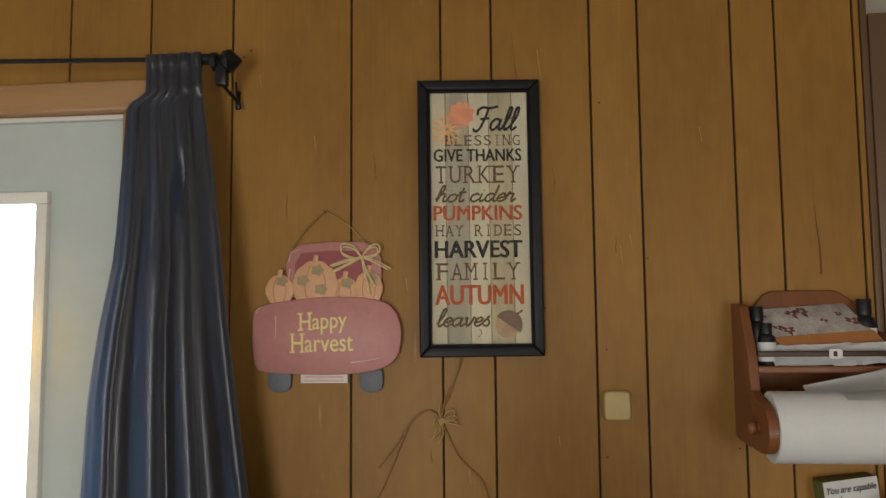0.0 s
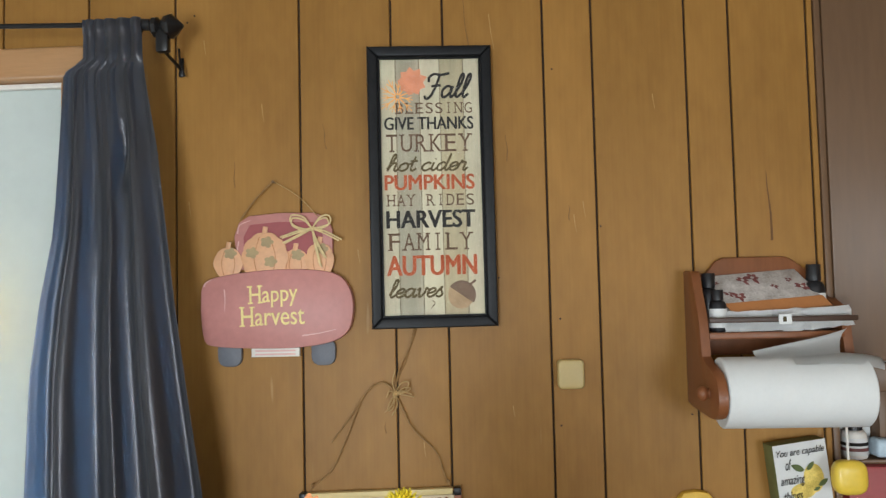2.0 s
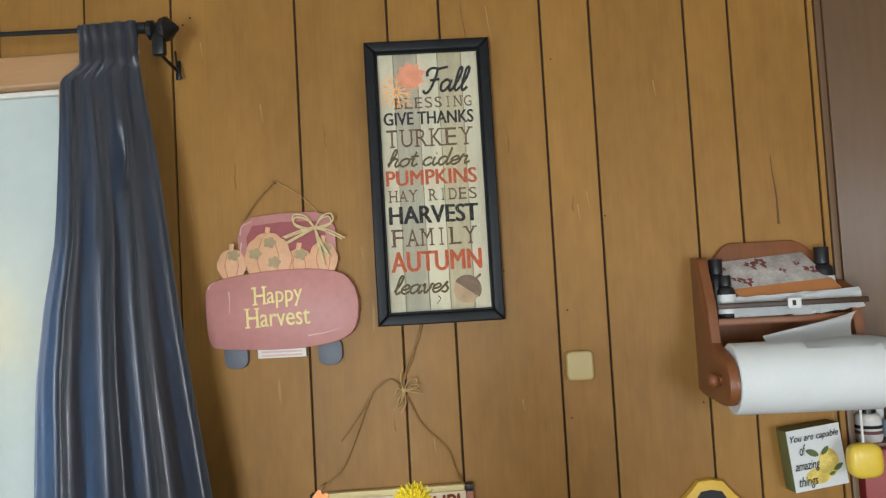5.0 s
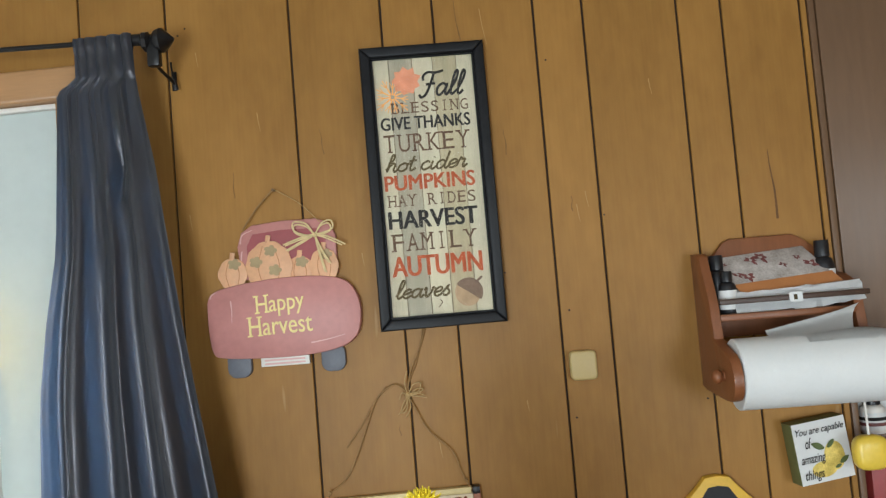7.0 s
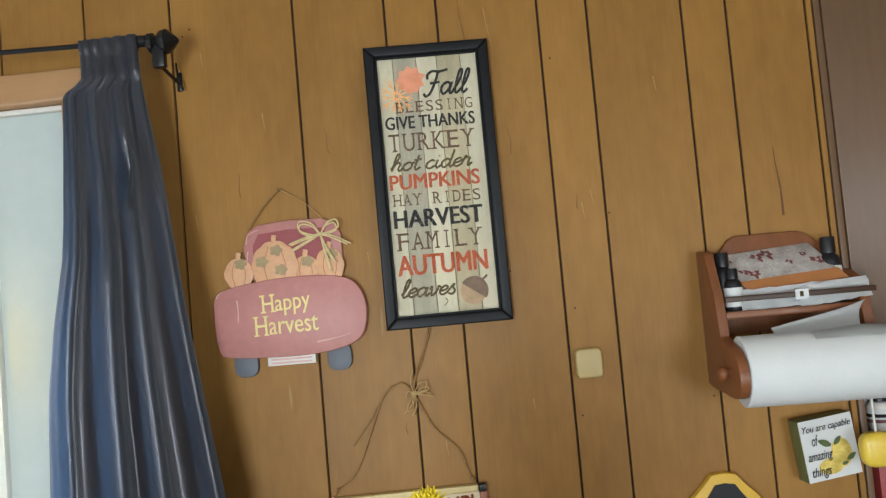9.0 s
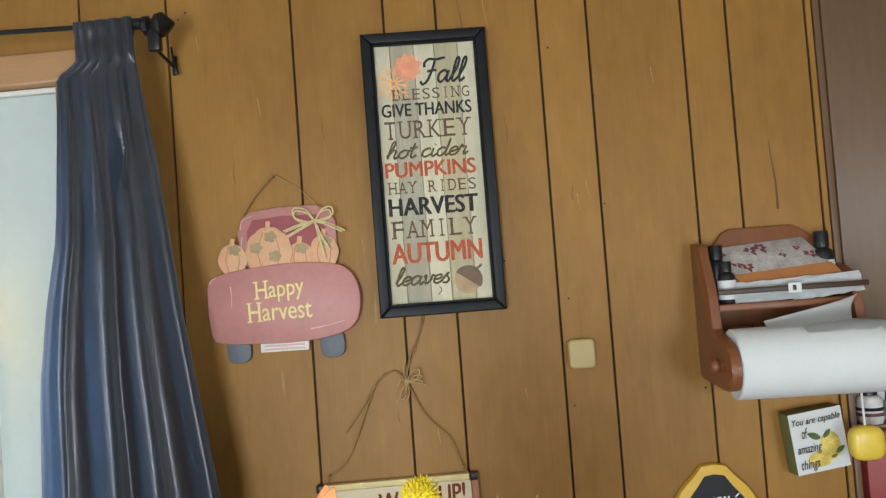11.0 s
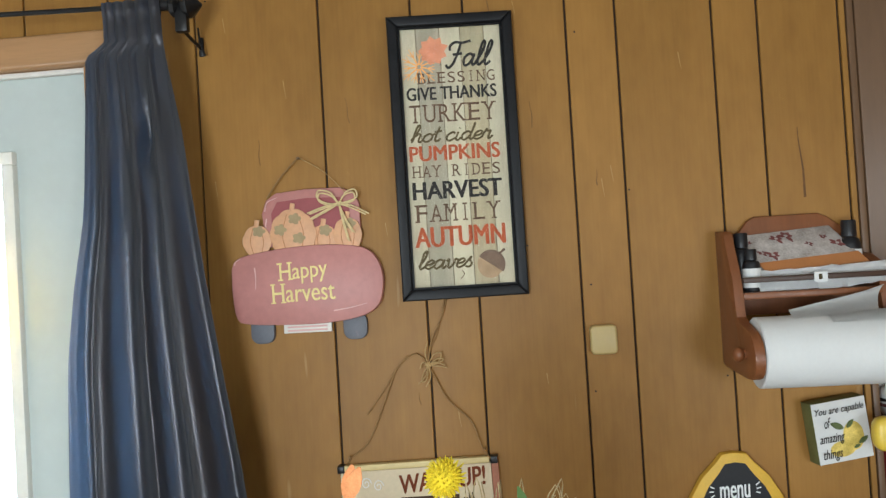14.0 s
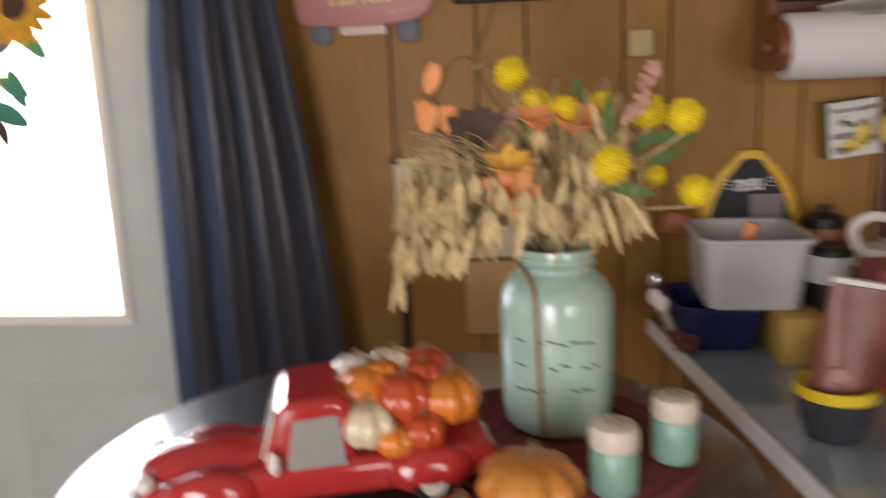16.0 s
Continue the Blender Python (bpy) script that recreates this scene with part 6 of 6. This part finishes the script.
# ---------------------------------------------------------------- round table
TXC, TYC, TR = 0.024, -0.843, 0.402
table = thing("round_table", (TXC, TYC, 0), "dark glossy round pedestal table", "table")
part("tabletop", lathe([(TR - 0.02, -0.032), (TR - 0.004, -0.030), (TR, -0.022), (TR + 0.001, -0.012), (TR - 0.003, -0.003), (TR - 0.012, 0.0)], TXC, TYC, 96, cz=TABLE), "table", table)
part("apron", lathe([(TR - 0.09, -0.10), (TR - 0.088, -0.0325)], TXC, TYC, 64, cz=TABLE), "table", table)
part("column", lathe([(0.06, 0.06), (0.05, 0.12), (0.038, 0.30), (0.05, 0.55), (0.036, 0.70), (0.055, 0.84), (0.09, 0.879)], TXC, TYC, 32), "table", table)
for k in range(4):
    a = radians(45 + 90 * k)
    pts = [(TXC + r * math.cos(a), TYC + r * math.sin(a), z) for r, z in ((0.03, 0.13), (0.12, 0.12), (0.24, 0.06), (0.33, 0.022))]
    part("foot", tube(spline(pts), 0.026, 8, r_end=0.02), "table", table)

pmx, pmy = 0.178, -0.790
place = thing("placemat", (pmx, pmy, TABLE), "round dark red woven placemat under the vase", "placemat")
bm = bmesh.new()
lathe([(0.183, 0.0), (0.186, 0.0015), (0.184, 0.003)], pmx, pmy, 64, bm=bm, cz=TABLE + 0.0005)
part("disc", bm, "mat_red", place)
for k in range(7):
    r = 0.176 - 0.021 * k
    part("woven_ring", tube([(pmx + r * math.cos(2 * math.pi * i / 56), pmy + r * math.sin(2 * math.pi * i / 56), TABLE + 0.0040) for i in range(57)], 0.0042, 6, flat=0.35), "mat_red", place)
SET = TABLE + 0.0056

# mason-jar vase
VX, VY, VR, VH = 0.196, -0.728, 0.070, 0.245
vase = thing("jar_vase", (VX, VY, SET), "mint green glazed jar vase with worn relief lettering", "vase")
K = 0.94
prof = [(0.052, 0.0), (0.060, 0.003), (0.066, 0.012), (0.069, 0.04), (VR, 0.10), (VR, 0.165), (0.068, 0.185), (0.060, 0.202), (0.049, 0.212), (0.046, 0.216), (0.046, 0.222), (0.049, 0.225), (0.046, 0.229), (0.046, 0.234),
        (0.0485, 0.237), (0.0475, 0.245), (0.042, 0.245), (0.041, 0.215), (0.060, 0.17), (0.062, 0.02)]
part("body", lathe([(r, z * K) for r, z in prof], VX, VY, 56, cz=SET), "mint", vase)


def on_vase(px, pz, out=0.0008):
    a = (px - VX) / VR
    return (VX + (VR + out) * math.sin(a), VY - (VR + out) * math.cos(a), SET + pz)


rr = random.Random(9)
for row, z in enumerate((0.128, 0.098, 0.068)):
    x = VX - 0.052
    while x < VX + 0.045:
        w = 0.006 + 0.006 * rr.random()
        lift = rr.uniform(-0.003, 0.003)
        if rr.random() < 0.8:
            part("relief_mark", tube([on_vase(x, z + lift), on_vase(x + w * 0.6, z + lift + rr.uniform(-0.002, 0.002)), on_vase(x + w * 1.2, z + lift - 0.001)], 0.0013, 5), "mint_line", vase, "dark worn relief")
        x += w + 0.006
bm = bmesh.new()
tube(spline([(VX - 0.050, VY - 0.012, SET + 0.218), (VX - 0.028, VY - 0.058, SET + 0.192), (VX - 0.024, VY - 0.0695, SET + 0.15), (VX - 0.020, VY - 0.070, SET + 0.05), (VX - 0.018, VY - 0.068, SET + 0.012)], 6), 0.0026, 6, bm)
part("cord", bm, "twine", vase, "brown cord hanging down the front")

# dried and silk flowers in the vase
fl = thing("flower_arrangement", (VX, VY, SET + 0.25), "dried oats, yellow pompoms and orange silk flowers in a vase", "flowers")
NECK = Vector((VX, VY, SET + 0.210))


def stem(to, r=0.0016, mat="wheat"):
    to = Vector(to)
    mid = NECK.lerp(to, 0.5) + Vector((0, 0, 0.02))
    return part("stem", tube(spline([NECK + Vector((rr.uniform(-0.02, 0.02), rr.uniform(-0.02, 0.02), -0.03)), mid, to], 4), r, 5), mat, fl)


BALLS = [(0.147, -0.772, 1.423, 0.0195), (0.244, -0.945, 1.338, 0.0185), (0.330, -0.890, 1.304, 0.0165), (0.316, -0.905, 1.378, 0.0175), (0.290, -0.850, 1.380, 0.018), (0.174, -0.80, 1.391, 0.0175), (0.204, -0.82, 1.383, 0.017),
         (0.300, -0.83, 1.312, 0.012), (0.246, -0.80, 1.388, 0.014)]
for bx, by, bz, br in BALLS:
    br *= 0.9
    stem((bx, by, bz - br))
    bm = blob((bx, by, bz), (br * 0.86,) * 3, 3, 0.1, 30)
    for k in range(170):
        zz = 1 - 2 * (k + 0.5) / 170
        a = k * 2.39996
        d = Vector((math.sqrt(1 - zz * zz) * math.cos(a), math.sqrt(1 - zz * zz) * math.sin(a), zz))
        p = Vector((bx, by, bz)) + d * br * 0.80
        q = Vector((bx, by, bz)) + d * br * (1.04 + 0.16 * rr.random()) + Vector((rr.uniform(-1, 1), rr.uniform(-1, 1), rr.uniform(-1, 1))) * br * 0.07
        tube([p, q], br * 0.085, 4, bm, r_end=br * 0.03)
    part("pompom", bm, "yellow_flower", fl, "bright yellow pompom flower")


def husk(bm, c, d, ln, w):
    d = Vector(d).normalized()
    for s in (-1, 1):
        off = d.cross(Vector((0, 1, 0.2))).normalized() * s
        petal(c, d + off * 0.18, ln, w, 0.0012, 0.1 * s, bm, normal=(off.z, -1, off.x), n=4)


def oats(count, x0, x1, z_top, z_bot, y0, y1, spread, size):
    bm = bmesh.new()
    for k in range(count):
        x, y = rr.uniform(x0, x1), rr.uniform(y0, y1)
        z = rr.uniform(z_bot, z_top)
        d = Vector((rr.uniform(-0.35, 0.35) + spread, rr.uniform(-0.3, 0.3), -1))
        husk(bm, (x, y, z), d, size * rr.uniform(0.7, 1.25), size * 0.27)
        up = Vector((x, y, z)) + Vector((rr.uniform(-0.01, 0.012), rr.uniform(-0.01, 0.01), rr.uniform(0.02, 0.05)))
        tube(spline([(x, y, z), tuple(up), tuple(up.lerp(NECK + Vector((0, 0, 0.06)), 0.4) + Vector((0, 0, 0.012)))], 3), 0.0006, 4, bm)
    ob = part("oat_spray", bm, "wheat", fl, "drooping dry oat husks")
    return tagged(ob, kind="stuff")


oats(95, 0.040, 0.120, 1.325, 1.240, -0.88, -0.70, -0.10, 0.036)
oats(46, 0.020, 0.075, 1.320, 1.240, -0.84, -0.70, -0.25, 0.034)
oats(44, 0.125, 0.190, 1.330, 1.275, -0.90, -0.72, 0.0, 0.034)
oats(50, 0.200, 0.285, 1.345, 1.270, -0.90, -0.70, 0.15, 0.034)
oats(26, 0.225, 0.280, 1.375, 1.325, -0.84, -0.74, 0.25, 0.034)
oats(22, 0.140, 0.230, 1.375, 1.320, -0.86, -0.74, 0.05, 0.032)
oats(7, 0.018, 0.034, 1.235, 1.205, -0.84, -0.78, -0.1, 0.036)


def silk(c, petals, size, mat, tilt=(0, -0.4, 1), label="orange silk flower"):
    bm = bmesh.new()
    axis = Vector(tilt).normalized()
    s = axis.cross(Vector((1, 0.2, 0))).normalized()
    t = axis.cross(s)
    for k in range(petals):
        a = 2 * math.pi * k / petals + rr.uniform(-0.2, 0.2)
        o = s * math.cos(a) + t * math.sin(a)
        petal(Vector(c) - axis * size * 0.3, axis * 0.9 + o * 0.62, size * rr.uniform(0.85, 1.15), size * 0.72, 0.0012, 0.25, bm, normal=tuple(-o), n=5)
    stem(tuple(Vector(c) - axis * size * 0.3), 0.0018, "stalk")
    return part("silk_flower", bm, mat, fl, label)


silk((0.178, -0.83, 1.372), 7, 0.034, "orange_flower")
silk((0.216, -0.83, 1.368), 7, 0.036, "orange_flower", (0.2, -0.5, 1))
silk((0.150, -0.86, 1.300), 6, 0.038, "orange_flower", (-0.1, -0.8, 0.6))
silk((0.146, -0.85, 1.325), 6, 0.032, "gold_flower", (0, -0.5, 1), "golden silk flower")
silk((0.150, -0.80, 1.372), 5, 0.022, "pink_flower", (-0.2, -0.3, 1), "dusty pink silk flower")
for c, ln, dv in (((0.052, -0.772, 1.404), 0.036, (0.45, 0, 1)), ((0.048, -0.775, 1.360), 0.036, (0.15, 0, 1)), ((0.074, -0.775, 1.358), 0.034, (0.1, 0, 1)), ((0.052, -0.775, 1.372), 0.028, (-0.3, -0.2, 1))):
    bm = bmesh.new()
    for k in range(2 if ln > 0.035 and c[2] > 1.4 else 3):
        petal(c, Vector(dv) + Vector((0.25 * (k - 1), -0.1 * k, 0)), ln, ln * 0.44, 0.0015, 0.05 * (k - 1), bm)
    part("bud", bm, "orange_flower", fl, "pointed orange bud")
    stem(c, 0.0014, "stalk")
for k in range(8):
    bm = petal((0.112 + rr.uniform(-0.012, 0.012), -0.80, 1.345 + rr.uniform(-0.006, 0.01)), (rr.uniform(-0.9, 0.5), -0.3, rr.uniform(0.2, 1)), 0.042, 0.024, 0.0015, 0.3)
    part("dry_leaf", bm, "dry_leaf", fl, "dark brown curled leaf")
for c, dv, ln in (((0.246, -0.87, 1.358), (0.10, 0, 1), 0.042), ((0.29, -0.83, 1.322), (0.6, 0, 0.3), 0.045), ((0.275, -0.84, 1.335), (0.5, -0.2, 0.7), 0.045), ((0.29, -0.84, 1.35), (0.8, 0, 0.1), 0.05), ((0.25, -0.86, 1.305), (0.9, -0.3, -0.1), 0.045), ((0.165, -0.81, 1.36), (-0.2, 0, 1), 0.035),
                   ((0.226, -0.80, 1.385), (-0.25, 0, 1), 0.035)):
    part("leaf", petal(c, dv, ln, ln * 0.30, 0.0012, 0.2), "green_leaf", fl, "narrow green silk leaf")
for c, dv, ln in (((0.244, -0.86, 1.345), (-0.25, -0.1, 1), 0.050), ((0.262, -0.86, 1.330), (0.05, -0.1, 1), 0.050), ((0.205, -0.88, 1.320), (-0.35, -0.3, -1), 0.055), ((0.240, -0.89, 1.300), (0.35, -0.3, -1), 0.060), ((0.262, -0.88, 1.300), (0.6, -0.2, -0.8), 0.055), ((0.165, -0.89, 1.290), (-0.2, -0.3, -1), 0.055), ((0.110, -0.88, 1.270), (-0.3, -0.2, -1), 0.055)):
    part("straw_blade", petal(c, dv, ln, 0.0065, 0.001, 0.12), "raffia", fl, "pale straw blade")
bm = bmesh.new()
for k in range(26):
    t = k / 25
    petal((0.270 + 0.020 * t, -0.885, 1.374 + 0.048 * t), (rr.uniform(-1, 1), rr.uniform(-1, 0.3), 0.7), 0.012, 0.007, 0.001, 0.2, bm, n=3)
part("bloom_spike", bm, "pink_flower", fl, "dusty pink bloom spike")
stem((0.271, -0.885, 1.381))
bm = bmesh.new()
for k in range(60):
    d = Vector((rr.gauss(0, 1), rr.gauss(0, 1), rr.gauss(0, 1))).normalized()
    petal(Vector((0.046, -0.755, 1.300)) + d * 0.008, d, 0.024, 0.012, 0.001, 0.3, bm, normal=(d.y, -d.x, 0.3), n=3)
part("dry_bloom", bm, "wheat", fl, "pale papery dry bloom")
for tip in ((0.225, -0.89, 1.405), (0.258, -0.89, 1.402), (0.13, -0.80, 1.39), (0.190, -0.87, 1.405)):
    part("dry_stalk", tube(spline([tuple(NECK), tuple(NECK.lerp(Vector(tip), 0.6) + Vector((0, 0, 0.01))), tip], 5), 0.0013, 5, r_end=0.0006), "wheat", fl, "thin dry stalk")

# ---------------------------------------------------------------- ceramic truck with pumpkins
car = thing("ceramic_truck", (-0.09, -0.885, TABLE), "glossy red ceramic pickup truck loaded with pumpkins", "ornament")
KM = Matrix.Translation((-0.069, -0.892, TABLE + 0.0006)) @ pose(0, 0, 0, 0, 0, 17)


def side_body(pts, y0, y1, bevel):
    return moved(prism(pts, y0, y1, bevel, 4), KM)


part("lower_body", side_body([(-0.186, 0.016), (-0.190, 0.030), (-0.178, 0.042), (-0.060, 0.052), (0.182, 0.054), (0.190, 0.046), (0.190, 0.018), (0.180, 0.012), (-0.178, 0.012)], -0.062, 0.062, 0.012), "car_red", car)
part("bonnet", moved(blob((-0.116, 0, 0.038), (0.078, 0.048, 0.034), 4), KM), "car_red", car)
cabp = [(-0.062, 0.050), (-0.044, 0.108), (-0.032, 0.120), (0.022, 0.123), (0.034, 0.114), (0.038, 0.050)]
part("cab", side_body(cabp, -0.056, 0.056, 0.012), "car_red", car)
glazed = [(-0.036, 0.047), (-0.026, 0.102), (0.020, 0.104), (0.027, 0.047)]
part("side_window", side_body(glazed, -0.0585, -0.0555, 0.001), "car_glass", car, "grey glazed window")
part("side_window", side_body(glazed, 0.0555, 0.0585, 0.001), "car_glass", car, "grey glazed window")
part("windscreen", moved(box(-0.002, 0.002, -0.044, 0.044, 0.0, 0.050, 0.001, 1), KM @ Matrix.Translation((-0.0605, 0, 0.056)) @ pose(0, 0, 0, 0, 17, 0)), "glaze_white", car, "pale glazed windscreen")
for sgn in (-1, 1):
    for wx in (-0.115, 0.115):
        part("wing", moved(blob((wx, sgn * 0.058, 0.032), (0.050, 0.020, 0.027), 3), KM), "car_red", car)
        tyre = part("wheel", moved(lathe([(0.012, -0.008), (0.020, -0.009), (0.022, -0.005), (0.022, 0.005), (0.020, 0.009), (0.012, 0.008)], 0, 0, 28), KM @ Matrix.Translation((wx, sgn * 0.066, 0.022)) @ pose(0, 0, 0, 90)), "black_plastic", car, "black wheel")
        part("hub", moved(lathe([(0.013, -0.0105), (0.0135, 0.0105), (0.006, 0.0125)], 0, 0, 16), KM @ Matrix.Translation((wx, sgn * 0.066, 0.022)) @ pose(0, 0, 0, 90 * sgn)), "glaze_white", tyre)
part("bumper", moved(tube(spline([(-0.180, -0.058, 0.022), (-0.194, -0.03, 0.022), (-0.197, 0, 0.022), (-0.194, 0.03, 0.022), (-0.180, 0.058, 0.022)]), 0.007, 8), KM), "glaze_white", car)
for sgn in (-1, 1):
    part("headlight", moved(blob((-0.180, sgn * 0.042, 0.044), (0.010, 0.012, 0.012), 3), KM), "glaze_white", car)
part("mirror", moved(blob((-0.048, -0.066, 0.062), (0.007, 0.008, 0.013), 3), KM), "glaze_white", car)
LOAD = [(0.066, -0.034, 0.074, 0.030, "glaze_cream"), (0.070, 0.002, 0.098, 0.032, "glaze_orange"), (0.060, 0.036, 0.108, 0.024, "glaze_white"), (0.102, 0.030, 0.112, 0.025, "glaze_cream"), (0.108, -0.020, 0.094, 0.031, "glaze_deep"),
        (0.138, 0.024, 0.106, 0.030, "glaze_deep"), (0.158, -0.014, 0.086, 0.033, "glaze_orange"), (0.166, 0.030, 0.082, 0.026, "glaze_orange"), (0.124, -0.046, 0.064, 0.022, "glaze_deep"), (0.086, 0.006, 0.112, 0.020, "glaze_orange"), (0.132, 0.0, 0.108, 0.022, "glaze_deep"), (0.092, -0.050, 0.058, 0.020, "glaze_orange")]
for x, y, z, r, mt in LOAD:
    x, z, r = x - 0.014, z + 0.008, r * 1.16
    pk = part("pumpkin", moved(blob((x, y, z), (r, r, r * 0.82), 4, 0.0, lobes=8, depth=0.16), KM), mt, car, "glazed pumpkin")
    part("pumpkin_stem", moved(tube(spline([(x, y, z + r * 0.66), (x + 0.002, y, z + r * 0.86), (x + 0.004, y, z + r * 0.95)], 3), 0.0032, 6, r_end=0.0025), KM), "stalk", pk)

# pumpkins and shakers
def pumpkin(cx, cy, z0, r, h, mat, label, lobes=9):
    t = thing("pumpkin", (cx, cy, z0), label, "pumpkin", "pumpkins on the table")
    part("body", blob((cx, cy, z0 + h * 0.47), (r, r, h * 0.5), 4, 0.02, lobes=lobes, depth=0.15), mat, t)
    part("stalk", tube(spline([(cx, cy, z0 + h * 0.80), (cx + 0.002, cy, z0 + h * 1.0), (cx + 0.006, cy - 0.004, z0 + h * 1.18)], 4), 0.006, 7, r_end=0.0045), "stalk", t)


pumpkin(0.164, -0.945, SET - 0.001, 0.056, 0.066, "gourd", "small ribbed orange pumpkin on the placemat")
pumpkin(0.094, -0.985, TABLE, 0.026, 0.040, "glaze_orange", "tiny orange-brown pumpkin beside the truck", 7)


def shaker(cx, cy):
    t = thing("shaker", (cx, cy, SET), "teal green shaker with a cream lid", "shaker", "salt and pepper shakers")
    part("body", lathe([(0.022, 0), (0.025, 0.003), (0.026, 0.03), (0.025, 0.048), (0.0225, 0.052)], cx, cy, 28, cz=SET), "shaker_green", t)
    part("lid", lathe([(0.0255, 0.0522), (0.0265, 0.055), (0.0262, 0.070), (0.024, 0.076), (0.016, 0.079)], cx, cy, 28, cz=SET), "shaker_top", t)
    for k in range(5):
        a = 2 * math.pi * k / 5
        part("hole", lathe([(0.0016, 0.0790), (0.0016, 0.0796)], cx + 0.008 * math.cos(a), cy + 0.008 * math.sin(a), 8, cz=SET), "black_plastic", t)


shaker(0.326, -0.825)
shaker(0.252, -0.902)

# ---------------------------------------------------------------- wreath on the door glass
wr = thing("wreath", (-1.105, -0.03, 1.66), "grey twig wreath with sunflowers and teal leaves on the door", "wreath")
WC, WRAD = Vector((-1.105, -0.040, 1.690)), 0.205
for k in range(16):
    ph, rad = rr.uniform(0, 6.28), WRAD + rr.uniform(-0.026, 0.026)
    pts = []
    for i in range(49):
        a = 2 * math.pi * i / 48
        w = 0.014 * math.sin(3 * a + ph)
        pts.append(WC + Vector(((rad + w) * math.cos(a), 0.016 * math.cos(4 * a + ph) - 0.002, (rad + w) * math.sin(a))))
    part("twig", tube(pts, rr.uniform(0.005, 0.009), 6), "twig", wr)


def sunflower(c, r, mat="sunflower"):
    ob = part("sunflower", blob((c[0], c[1] - 0.010, c[2]), (r * 0.40, 0.012, r * 0.40), 3, 0.12, 60), "sun_core", wr, "orange-yellow silk sunflower with a brown core")
    for ring_, (n_, k_) in enumerate(((17, 1.0), (14, 0.8))):
        for i in range(n_):
            a = 2 * math.pi * i / n_ + 0.2 * ring_
            d = Vector((math.cos(a), -0.25 - 0.2 * ring_, math.sin(a)))
            part("petal", petal(Vector(c) + d * r * 0.30, d, r * 0.75 * k_ * rr.uniform(0.9, 1.1), r * 0.30, 0.0012, 0.15, None, normal=(0, -1, 0), n=4), mat, ob)


sunflower((-0.888, -0.085, 1.598), 0.084)
sunflower((-1.010, -0.085, 1.498), 0.078)
sunflower((-0.985, -0.080, 1.560), 0.045)
sunflower((-1.120, -0.085, 1.470), 0.060)
for c in ((-1.025, -0.080, 1.660), (-0.985, -0.080, 1.610), (-0.955, -0.080, 1.665), (-1.08, -0.080, 1.60)):
    bm = bmesh.new()
    for i in range(14):
        d = Vector((rr.gauss(0, 1), -0.6, rr.gauss(0, 1))).normalized()
        petal(c, d, 0.036, 0.022, 0.0012, 0.3, bm, n=4)
    part("red_bloom", bm, "berry", wr, "deep red silk bloom")
for c, dv, ln in (((-0.90, -0.07, 1.545), (0.7, -0.1, -0.7), 0.075), ((-0.945, -0.07, 1.47), (0.5, -0.2, -0.9), 0.09), ((-0.97, -0.07, 1.455), (0.9, -0.1, -0.5), 0.08), ((-1.0, -0.07, 1.43), (0.2, -0.1, -1), 0.10), ((-1.04, -0.07, 1.42), (-0.3, -0.1, -1), 0.10),
                   ((-1.08, -0.07, 1.44), (-0.7, -0.1, -0.8), 0.09), ((-1.06, -0.07, 1.54), (-0.9, -0.1, 0.3), 0.08), ((-1.0, -0.07, 1.40), (0.9, -0.1, -0.45), 0.10)):
    part("leaf", petal(c, dv, ln, ln * 0.42, 0.0015, 0.2), "teal_leaf", wr, "teal green silk leaf")
for i in range(26):
    bm = petal((-1.04 + rr.uniform(-0.06, 0.06), -0.065, 1.40 + rr.uniform(-0.05, 0.05)), (rr.uniform(-1, 1), -0.3, rr.uniform(-1, 0.4)), 0.06, 0.028, 0.0014, 0.3)
    part("dark_leaf", bm, "dry_leaf", wr, "dark dry leaf")
part("hanger", tube([(-1.105, -0.022, 1.90), (-1.105, -0.030, 1.965), (-1.105, 0.006, 1.975)], 0.003, 6), "black_metal", wr)
